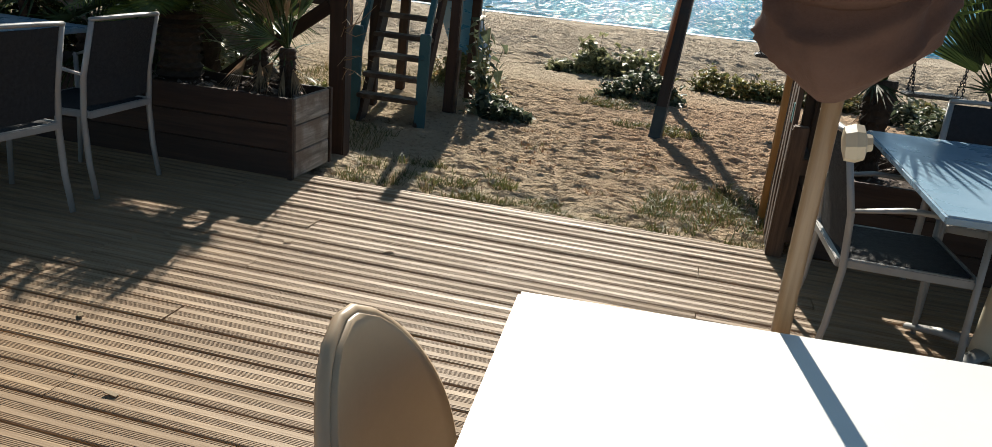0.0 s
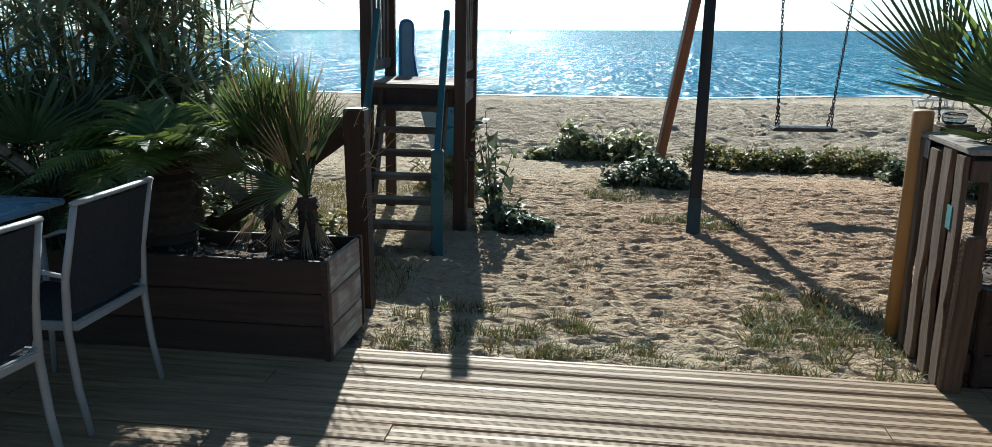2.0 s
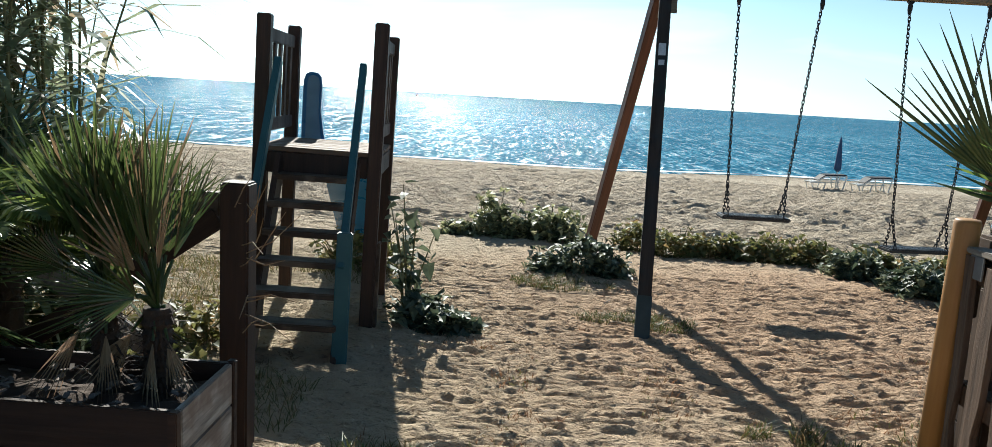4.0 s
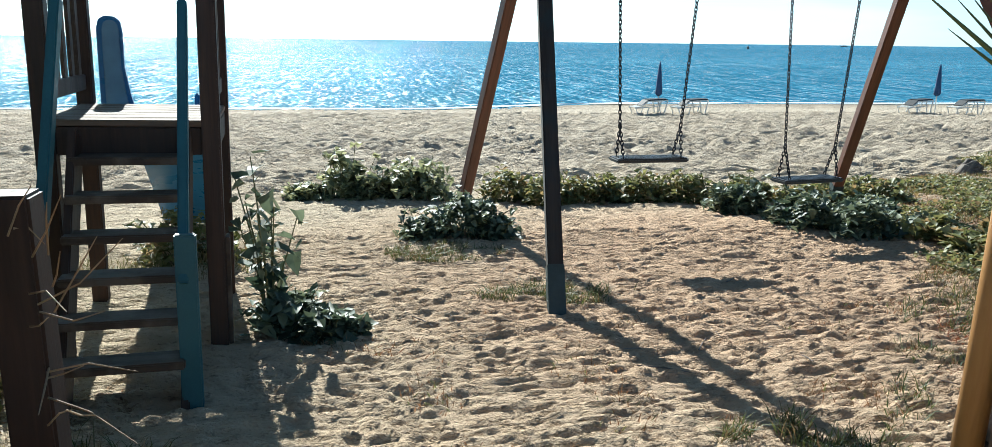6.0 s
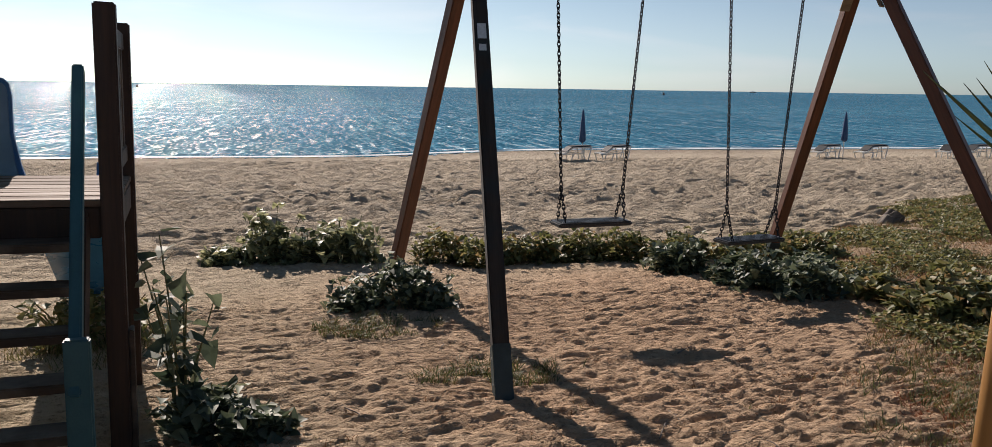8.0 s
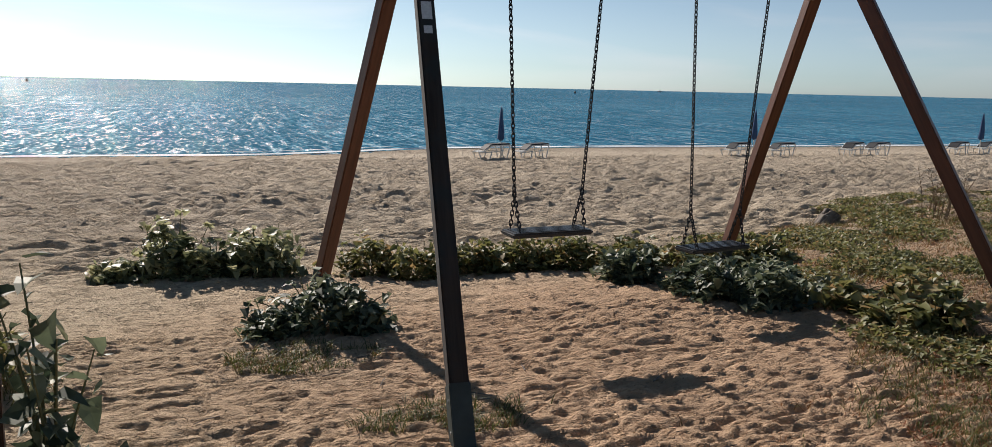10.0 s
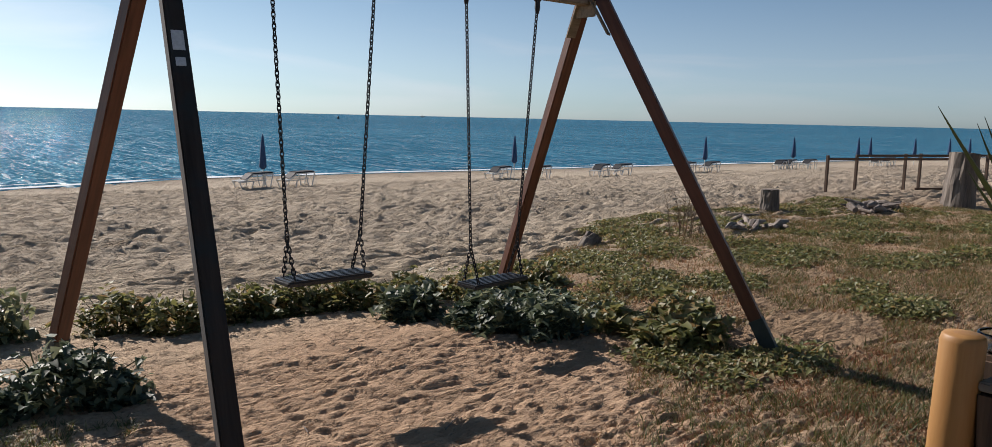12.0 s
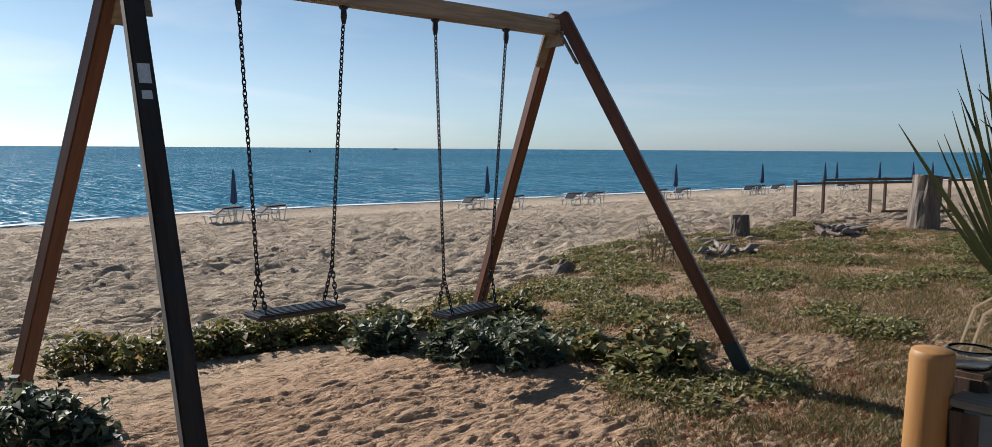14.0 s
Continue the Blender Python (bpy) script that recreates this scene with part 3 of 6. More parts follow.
def make_sea():
    bm = bmesh.new()
    xs = spread(-60, 90, 1.5, -4300, 4300, 1.15, 300)
    ys = spread(43.0, 53, 1.0, 43.0, 4600, 1.15, 300)
    rows = [[bm.verts.new((x, y, SEA_Z)) for x in xs] for y in ys]
    for r, s in zip(rows, rows[1:]):
        for k in range(len(xs) - 1):
            bm.faces.new((r[k], r[k + 1], s[k + 1], s[k]))
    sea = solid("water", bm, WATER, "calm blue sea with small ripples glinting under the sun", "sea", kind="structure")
    for row, (lo, hi, seed) in enumerate(((-0.35, 0.35, 1.0), (1.1, 1.5, 4.0))):
        bm = bmesh.new()
        prev = None
        for i in range(520):
            x = -60 + i * 0.35 * (1 if i < 300 else 1.0)
            y = 45.9 + 4.3 * float(shore_step(x)) + 0.5 * noise.noise((x * 0.11, seed, 0)) + row
            w = 0.12 + 0.38 * max(0, 0.5 + noise.noise((x * 0.35, seed, 2.0)))
            z = SEA_Z + 0.06 + 0.04 * row
            cur = (bm.verts.new((x, y + lo * w * 2, z)), bm.verts.new((x, y, z + 0.05)), bm.verts.new((x, y + hi * w, z)))
            if prev and (row == 0 or noise.noise((x * 0.2, seed, 7.0)) > 0.0):
                bm.faces.new((prev[0], cur[0], cur[1], prev[1]))
                bm.faces.new((prev[1], cur[1], cur[2], prev[2]))
            prev = cur
        solid("water_foam", bm, FOAM, "thin white line of foam where ripples break", "foam", kind="stuff")
    return sea


sea = make_sea()

# ---- deck ----
DECK_YAW = 2.9
deck_frame = pose(-0.5, 4.36, 0, 0, 0, DECK_YAW)      # local y = 0 at the edge to the sand, boards along local x


def deck_board_mesh(length, seed):
    """One ribbed board: two smooth strips and fine grooves between them, along local x, top at z = 0."""
    w = 0.130
    prof = [(-w / 2, -0.028), (-w / 2, -0.004), (-w / 2 + 0.004, 0.0)]
    y = -w / 2 + 0.004

    def smooth_strip(width):
        nonlocal y
        y += width
        prof.append((y, 0.0))

    def ribs(count):
        nonlocal y
        for _ in range(count):
            prof.extend(((y + 0.0012, -0.0015), (y + 0.0038, -0.0015), (y + 0.0052, -0.0003)))
            prof.append((y + 0.0068, -0.0003))
            y += 0.0068
        prof[-1] = (y, 0.0)

    ribs(4)
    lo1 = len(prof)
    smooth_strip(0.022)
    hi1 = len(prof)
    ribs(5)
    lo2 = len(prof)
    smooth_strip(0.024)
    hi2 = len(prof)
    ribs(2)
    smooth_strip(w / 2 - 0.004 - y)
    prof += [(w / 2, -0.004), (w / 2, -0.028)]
    strip_faces = set(range(lo1 - 1, hi1 - 1)) | set(range(lo2 - 1, hi2 - 1))
    r_ = random.Random(seed)
    bm = bmesh.new()
    n = 7
    rings = []
    for i in range(n):
        x = -length / 2 + length * i / (n - 1)
        dz, dy = r_.uniform(-0.0012, 0.0012), r_.uniform(-0.0012, 0.0012)
        rings.append([bm.verts.new((x, py + dy, pz + dz)) for py, pz in prof])
    for a, b in zip(rings, rings[1:]):
        for k in range(len(prof)):
            k2 = (k + 1) % len(prof)
            f = bm.faces.new((a[k], a[k2], b[k2], b[k]))
            f.material_index = 1 if k in strip_faces else 0
    bm.faces.new(rings[0])
    bm.faces.new(rings[-1][::-1])
    bmesh.ops.recalc_face_normals(bm, faces=bm.faces)
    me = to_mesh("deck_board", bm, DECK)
    me.materials.append(DECK_STRIP)
    return me


def make_deck():
    deck = thing("floor", "ribbed brown timber decking, weathered, with dark gaps", "deck", deck_frame, kind="structure")
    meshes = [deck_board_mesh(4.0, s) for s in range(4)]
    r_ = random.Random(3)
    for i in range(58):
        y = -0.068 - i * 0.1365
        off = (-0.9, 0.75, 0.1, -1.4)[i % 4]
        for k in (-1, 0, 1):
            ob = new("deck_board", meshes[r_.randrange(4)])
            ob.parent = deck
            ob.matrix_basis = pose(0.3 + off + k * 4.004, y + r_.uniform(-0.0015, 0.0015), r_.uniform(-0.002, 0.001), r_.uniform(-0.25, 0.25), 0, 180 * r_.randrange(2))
    # shorter boards that bring both ends of the rows flush
    fill = {}
    for i in range(58):
        off = (-0.9, 0.75, 0.1, -1.4)[i % 4]
        for a, b in ((-8.2, 0.3 + off - 6.01), (0.3 + off + 6.01, 7.6)):
            key = round(b - a, 3)
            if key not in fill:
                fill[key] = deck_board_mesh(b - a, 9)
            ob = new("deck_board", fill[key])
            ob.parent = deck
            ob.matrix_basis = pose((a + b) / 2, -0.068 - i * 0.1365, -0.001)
    for k in range(-9, 9):
        part("joist", box(0.045, 8.0, 0.09, 0), BROWN, deck, "", pose(k * 0.9, -4.05, -0.075))
    part("edge_board", box(15.8, 0.022, 0.10, 0.003), DECK, deck, "", pose(-0.3, 0.014, -0.056))
    return deck


# ---- swing set ----
APEX_A, APEX_B = Vector((-0.07, 8.63, 0)), Vector((3.04, 8.80, 0))
FEET = {"a": ((-0.18, 7.16), (-0.50, 9.92)), "b": ((3.80, 7.52), (3.25, 10.20))}
SU = (APEX_B - APEX_A).normalized()
SV = Vector((-SU.y, SU.x, 0))


def sw(a, b, z):
    """A point a metres along the beam, b metres across it, z up."""
    return APEX_A + SU * a + SV * b + Vector((0, 0, z))


def chain_mesh(points, pitch=0.032, r=0.0042):
    """Links along a polyline, each turned a quarter against the last."""
    bm = bmesh.new()
    pts = [Vector(p) for p in points]
    seg = 0
    dist = 0.0
    k = 0
    total = [0.0]
    for a, b in zip(pts, pts[1:]):
        total.append(total[-1] + (b - a).length)
    while dist < total[-1]:
        while dist > total[seg + 1]:
            seg += 1
        a, b = pts[seg], pts[seg + 1]
        p = a.lerp(b, (dist - total[seg]) / (total[seg + 1] - total[seg]))
        q = (b - a).to_track_quat("Z", "Y").to_matrix().to_4x4()
        ring = [(0.0105 * math.cos(t), 0, 0.024 * math.sin(t)) for t in [2 * math.pi * j / 8 for j in range(8)]]
        link = tube(ring, r, 5, closed=True)
        merge(bm, link, Matrix.Translation(p) @ q @ pose(0, 0, 0, 0, 0, 90 * (k % 2) + 20))
        dist += pitch
        k += 1
    return bm


def make_swing_frame():
    f = thing("swing_set", "red-brown wooden swing frame with two A-shaped ends on the sand", "swing set")
    top = 2.455
    span = (APEX_B - APEX_A).length
    for end, a, s in (("a", 0.0, 0.055), ("b", span, -0.055)):
        for i, (fx, fy) in enumerate(FEET[end]):
            foot = Vector((fx, fy, ground_z(fx, fy) - 0.08))
            head = sw(a, 0.03 * (-1 if i == 0 else 1), top + 0.10)
            bm, m = bar(foot, head, 0.092, 0.092, 0.008)
            leg = part("leg", bm, DARK_LEG if end == "a" and i == 0 else SWING_WOOD, f, "dark teal leg, its backlit shade in the colour" if end == "a" and i == 0 else "", m)
            d = (head - foot).normalized()
            bm, m2 = bar(foot, foot + d * 0.36, 0.101, 0.101, 0.004)
            part("metal_shoe", bm, SHOE, leg, "grey metal shoe at the foot of the leg", m.inverted() @ m2)
            for k in (0.15, 0.29):
                bm, m3 = bar(foot + d * k - SU * 0.054, foot + d * k + SU * 0.054, 0.018, 0.018, 0.004)
                part("bolt", bm, STEEL, leg, "", m.inverted() @ m3)
            if end == "a" and i == 0:
                for k, hh, w in ((0.743, 0.105, 0.055), (0.706, 0.045, 0.045)):
                    part("sticker", box(w, 0.002, hh, 0.0006), STICKER, leg, "small worn pale sticker", pose(0.0, 0.047, (k - 0.5) * (head - foot).length))
        bracket = bmesh.new()
        for i, b in ((0, -1), (1, 1)):
            fx, fy = FEET[end][i]
            d = (Vector((fx, fy, -0.1)) - sw(a, 0, top)).normalized()
            p = sw(a, 0.03 * b, top) + SU * s + d * 0.02
            bb, mm = bar(p, p + d * 0.30, 0.080, 0.012, 0.002)
            merge(bracket, bb, mm)
        bb, mm = bar(sw(a, -0.10, top - 0.09) + SU * s, sw(a, 0.10, top - 0.09) + SU * s, 0.012, 0.11, 0.002)
        merge(bracket, bb, mm)
        part("bracket", bracket, BEAM_WOOD, f, "pale steel plate joining legs and beam")
    part("beam", box(span + 0.04, 0.095, 0.12, 0.008), BEAM_WOOD, f, "greyed timber cross beam", Matrix.Translation(sw(span / 2, 0, top)) @ pose(0, 0, 0, 0, 0, math.degrees(math.atan2(SU.y, SU.x))))
    return f


def make_swing(a0, a1, seat_c, seat_yaw, seat_z, label):
    top = 2.35
    s = thing("swing", label, "swing", pose(seat_c[0], seat_c[1], seat_z, 0, 0, seat_yaw), "swings hanging from the frame")
    inv = s.matrix_basis.inverted()
    seat = box(0.56, 0.20, 0.032, 0.010)
    seat_ob = part("seat", seat, RUBBER, s, "flat black ribbed rubber seat")
    for k in range(5):
        part("seat_rib", box(0.50, 0.020, 0.007, 0.003), RUBBER, seat_ob, "", pose(0, -0.066 + k * 0.033, 0.0165))
    for side, a in ((-1, a0), (1, a1)):
        hang = inv @ sw(a, 0, top)
        x = side * 0.225
        fork = Vector((x, 0, 0.02)).lerp(hang, 0.13)
        part("chain", chain_mesh([hang, fork]), CHAIN, s, "dark steel chain")
        for yy in (-0.075, 0.075):
            part("chain", chain_mesh([fork, (x, yy, 0.015)]), CHAIN, s, "")
        part("shackle", tube([hang + Vector((0, 0, 0.05)), hang + Vector((0, 0, -0.02)), hang + Vector((0, 0, -0.06))], [0.016, 0.02, 0.012], 8), CHAIN, s, "")
        part("hanger", box(0.045, 0.045, 0.06, 0.006), CHAIN, s, "black swing hanger under the beam", Matrix.Translation(hang + Vector((0, 0, 0.055))))
    return s


# ---- play tower ----


def make_tower():
    # local x to the right, y towards the sea, origin at the foot of the front right post
    t = thing("play_tower", "brown wooden play tower with stairs, teal rails and blue slide", "play tower", pose(-1.985, 6.88, -0.07, 0, 1.3, 8.0))
    W, D, H, P = -0.71, 0.92, 1.925, 1.13
    for x, y, h in ((0, 0, H), (W, 0, H), (0, D, H - 0.02), (W, D, H)):
        part("post", box(0.085, 0.085, h + 0.15, 0.007), BROWN, t, "", pose(x, y, h / 2 - 0.075))
    part("post_foot_board", box(0.02, 0.09, 0.62, 0.004), TREAD, t, "", pose(0.054, 0.02, 0.25))
    for i in range(7):
        part("platform_board", box(-W + 0.05, 0.125, 0.03, 0.005), PLATFORM, t, "", pose(W / 2, 0.03 + i * 0.135, P - 0.015))
    for y in (0.0, D):
        part("platform_beam", box(-W - 0.086, 0.045, 0.13, 0.005), BROWN, t, "", pose(W / 2, y, P - 0.10))
    for x in (0, W):
        part("platform_beam", box(0.045, D - 0.086, 0.13, 0.005), BROWN, t, "", pose(x, D / 2, P - 0.10))
    # railing panels on both sides of the platform
    for x in (0, W):
        pan = part("railing", box(0.03, D - 0.088, 0.085, 0.005), BROWN, t, "slatted wooden side railing", pose(x, D / 2, P + 0.68))
        part("railing_rail", box(0.03, D - 0.088, 0.085, 0.005), BROWN, pan, "", pose(0, 0, -0.56))
        for k in range(5):
            part("slat", box(0.018, 0.07, 0.48, 0.004), TREAD, pan, "", pose(0, -0.32 + k * 0.16, -0.28))
    # stairs
    st = part("stair_string", box(0.035, 0.16, 1.30, 0.005), BROWN, t, "", pose(W + 0.13, -0.36, 0.50, -30, 0, 0))
    part("stair_string", box(0.035, 0.16, 1.30, 0.005), BROWN, t, "", pose(-0.105, -0.36, 0.50, -30, 0, 0))
    for i in range(6):
        z = P - 0.152 * (i + 1)
        y = -0.115 * (i + 1)
        part("tread", box(0.50, 0.145, 0.036, 0.006), TREAD, t, "", pose(W / 2 + 0.01, y, z - 0.018))
    # teal newel posts and handrails
    for x, h in ((-0.075, 0.77), (W + 0.08, 0.77)):
        part("newel", box(0.085, 0.045, h, 0.006), TEAL, t, "teal painted newel post", pose(x, -0.70, h / 2 - 0.03, 0, 0, 0))
        k = 1 if x > -0.2 else -1
        bm, m = bar((x - 0.012 * k, -0.71, 0.53), (x - 0.022 * k, -0.06, 1.66), 0.042, 0.07, 0.006)
        part("handrail", bm, TEAL, t, "teal painted sloping handrail", m)
    # slide behind the platform: a raised cheek and a trough that runs down to the beach
    def cheek(grow, depth):
        prof = [(-0.06, -0.02), (-0.06, 0.49), (-0.045, 0.54), (-0.01, 0.56), (0.04, 0.555), (0.068, 0.53), (0.078, 0.47), (0.075, 0.28), (0.10, 0.12), (0.135, -0.02)]
        mid = (0.03, 0.24)
        bm = bmesh.new()
        a, b = [[bm.verts.new((mid[0] + (x - mid[0]) * grow, y, mid[1] + (z - mid[1]) * (grow if grow == 1 else 0.93))) for x, z in prof] for y in (-depth / 2, depth / 2)]
        bm.faces.new(a)
        bm.faces.new(b[::-1])
        n = len(prof)
        for k in range(n):
            bm.faces.new((a[k], b[k], b[(k + 1) % n], a[(k + 1) % n]))
        bmesh.ops.recalc_face_normals(bm, faces=bm.faces)
        bmesh.ops.bevel(bm, geom=bm.edges[:], offset=0.004, segments=2, affect="EDGES")
        return bm

    slide = part("slide", box(0.42, 0.34, 0.03, 0.006), SLIDE_BLUE, t, "blue plastic slide behind the platform", pose(W / 2, D + 0.20, P - 0.075))
    return t, slide, cheek


deck = make_deck()
swing_frame = make_swing_frame()
s1 = make_swing(0.595, 1.255, (0.80, 8.59), 4, 0.600, "black rubber swing seat on chains, slightly twisted")
s2 = make_swing(1.945, 2.575, (2.22, 8.84), 10, 0.385, "black rubber swing seat on chains, hanging lower")
tower, slide, cheek = make_tower()

# slide: cheeks, panel and chute
SL = slide
part("cheek", cheek(1.0, 0.036), SLIDE_BLUE, SL, "", pose(-0.25, -0.02, 0.0))
part("worn_panel", cheek(0.70, 0.044), SLIDE_PALE, SL, "paler blue inner face", pose(-0.25, -0.02, 0.0))
chute, cm = bar((0, 0.15, -0.02), (0, 1.75, -1.05), 0.42, 0.03, 0.01)
part("chute", chute, SLIDE_BLUE, SL, "", cm)
for sx in (-0.2, 0.2):
    bm_, m_ = bar((sx, 0.15, 0.06), (sx, 1.75, -0.97), 0.03, 0.14, 0.01)
    part("chute_side", bm_, SLIDE_BLUE, SL, "", m_)

# ---- planting: palms, reeds, bushes, grass ----


def fan_leaf(radius, count, span, fold, droop, seed, split=0.45, ragged=0.08):
    """A fan palm blade in the local xz plane, hub at the origin, pointing to +z; pleated segments, joined near the hub."""
    r_ = random.Random(seed)
    bm = bmesh.new()
    step = radians(span) / count
    for i in range(count):
        a = -radians(span) / 2 + (i + 0.5) * step
        ln = radius * (0.72 + 0.28 * math.cos(a * 0.55)) * (1 + r_.uniform(-ragged, ragged))
        half = step * 0.52
        bend = droop * (0.6 + 0.8 * r_.random()) * (0.5 + abs(math.sin(a)))
        rows = []
        for k, f in enumerate((0.04, split * 0.6, split, split + (1 - split) * 0.4, split + (1 - split) * 0.8, 1.0)):
            rr = ln * f
            w = rr * math.tan(half) if f <= split else ln * split * math.tan(half) * (1 - (f - split) / (1 - split)) ** 0.7
            y = -bend * radius * f ** 2.4
            deep = fold * min(w, 0.02 + w * 0.6)
            c = Vector((math.sin(a) * rr, y - deep, math.cos(a) * rr))
            s = Vector((math.cos(a), 0, -math.sin(a))) * max(w, 0.0006)
            rows.append([bm.verts.new(c - s + Vector((0, deep, 0))), bm.verts.new(c), bm.verts.new(c + s + Vector((0, deep, 0)))])
        for p, q in zip(rows, rows[1:]):
            bm.faces.new((p[0], p[1], q[1], q[0]))
            bm.faces.new((p[1], p[2], q[2], q[1]))
    return bm


def make_palm(label, base, trunk_h, trunk_r, fronds, material, seed, group=""):
    """A small fan palm. fronds: (azimuth degrees from +x, elevation, stem length, blade radius)."""
    r_ = random.Random(seed)
    p = thing("fan_palm", label, "palm", pose(*base), group)
    prof = [(trunk_r * 1.15, -0.05)]
    k = 9
    for i in range(k):
        z = trunk_h * i / (k - 1)
        prof += [(trunk_r * (1.0 + 0.18 * r_.random()), z), (trunk_r * (0.86 + 0.1 * r_.random()), z + trunk_h * 0.5 / k)]
    part("trunk", lathe(prof, 12, 0.10, seed), TRUNK, p, "shaggy fibrous trunk")
    husk = bmesh.new()
    for i in range(int(70 + 700 * trunk_r * 4)):
        a, z = r_.uniform(0, 6.283), r_.uniform(0.0, trunk_h)
        d = Vector((math.cos(a), math.sin(a), 0))
        s = Vector((-d.y, d.x, 0)) * 0.006
        o = d * trunk_r * 0.95 + Vector((0, 0, z))
        e = o + d * r_.uniform(0.015, 0.075) * (1 + trunk_r * 6) + Vector((0, 0, r_.uniform(-0.08, 0.06)))
        husk.faces.new((husk.verts.new(o - s), husk.verts.new(o + s), husk.verts.new(e)))
    tagged(part("husk", husk, TRUNK, p, ""), kind="stuff")
    top = Vector((0, 0, trunk_h))
    for n, (az, el, stem, rad, *more) in enumerate(fronds):
        d = Vector((math.cos(radians(az)) * math.cos(radians(el)), math.sin(radians(az)) * math.cos(radians(el)), math.sin(radians(el))))
        sag = Vector((0, 0, -0.12 * stem * math.cos(radians(el))))
        end = top + d * stem + sag
        mid = top + d * stem * 0.5 + Vector((0, 0, 0.02))
        st = part("stem", tube([top - d * 0.03, mid, end], [0.010, 0.007, 0.005], 6), material, p, "")
        z_ = (end - mid).normalized()
        if len(more) > 3:
            z_ = Vector((d.x, d.y, 0)).normalized() * math.cos(radians(more[3])) + Vector((0, 0, math.sin(radians(more[3]))))
        # blade turned so that its upper side faces up and outwards
        y_ = Vector((0, 0, 1)) - z_ * z_.z
        if y_.length < 0.05:
            y_ = Vector((-d.x, -d.y, 0.01))
        y_.normalize()
        x_ = y_.cross(z_)
        roll = more[0] if more else r_.uniform(-35, 35)
        m = Matrix((x_, y_, z_)).transposed().to_4x4()
        mat = more[1] if len(more) > 1 and more[1] else material
        blade = fan_leaf(rad, (18 if rad < 0.45 else 26) if len(more) < 3 or more[2] > 100 else ((8 if rad < 0.45 else 9) if more[2] < 66 else 18), more[2] if len(more) > 2 else r_.uniform(130, 180), 0.75, r_.uniform(0.05, 0.35) if len(more) < 3 else r_.uniform(0.02, 0.12), seed * 100 + n, 0.36 if len(more) > 2 and more[2] < 66 else (0.34 if rad < 0.45 else 0.42), 0.16)
        part("leaf_blade", blade, mat, p, "", Matrix.Translation(end) @ m @ pose(0, 0, 0, 0, 0, roll))
    return p


def ring_fronds(n, seed, el=(15, 80), stem=(0.2, 0.4), rad=(0.3, 0.45)):
    r_ = random.Random(seed)
    return [(i * 137.5 + r_.uniform(-20, 20), r_.uniform(*el), r_.uniform(*stem), r_.uniform(*rad)) for i in range(n)]


def spiky_fronds(n, seed, el=(58, 86), stem=(0.16, 0.26), rad=(0.30, 0.42), span=(45, 85), arc=(0, 360)):
    """Upright fronds with narrow fans, mostly seen edge on."""
    r_ = random.Random(seed)
    return [(arc[0] + (arc[1] - arc[0]) * ((i * 0.382) % 1.0) + r_.uniform(-12, 12), r_.uniform(*el), r_.uniform(*stem), r_.uniform(*rad), r_.uniform(35, 145), None, r_.uniform(*span)) for i in range(n)]


def leaf_blob(bm, centre, radii, count, size, r_, flat=0.55, base=None):
    """Bent broad leaves scattered through a lumpy dome."""
    for _ in range(count):
        while True:
            x, y, z = r_.uniform(-1, 1), r_.uniform(-1, 1), r_.uniform(0, 1)
            q = x * x + y * y + z * z
            if 0.25 < q < 1:
                break
        lump = 0.75 + 0.45 * noise.noise((centre[0] + x * 2.1, centre[1] + y * 2.1, z * 2 + 5))
        c = Vector((centre[0] + x * radii[0] * lump, centre[1] + y * radii[1] * lump, centre[2] + z * radii[2] * lump))
        if base is not None:
            c.z = max(c.z, base + 0.015)
        s = size * r_.uniform(0.55, 1.3)
        az, tilt = r_.uniform(0, 6.283), r_.gauss(0.25, 0.45)
        d = Vector((math.cos(az) * math.cos(tilt), math.sin(az) * math.cos(tilt), -math.sin(tilt)))
        side = d.cross(Vector((r_.gauss(0, 0.35), r_.gauss(0, 0.35), 1))).normalized()
        up = side.cross(d)
        v = [bm.verts.new(c + p) for p in (-d * 0.34 * s, -d * 0.30 * s + side * 0.40 * s + up * 0.12 * s, d * 0.22 * s + side * 0.26 * s + up * 0.08 * s, d * 0.70 * s - up * 0.14 * s, d * 0.22 * s - side * 0.26 * s + up * 0.08 * s, -d * 0.30 * s - side * 0.40 * s + up * 0.12 * s, d * 0.05 * s - up * 0.03 * s)]
        for k in range(6):
            bm.faces.new((v[k], v[(k + 1) % 6], v[6]))


def twigs(bm, centre, radii, count, r_):
    for _ in range(count):
        a, q = r_.uniform(0, 6.283), r_.random()
        p0 = Vector((centre[0] + 0.3 * radii[0] * math.cos(a), centre[1] + 0.3 * radii[1] * math.sin(a), centre[2] - 0.03))
        p1 = Vector((centre[0] + 0.9 * q * radii[0] * math.cos(a), centre[1] + 0.9 * q * radii[1] * math.sin(a), centre[2] + radii[2] * r_.uniform(0.4, 0.85)))
        merge(bm, tube([p0, p0.lerp(p1, 0.5) + Vector((0, 0, 0.05)), p1], [0.006, 0.005, 0.003], 5))


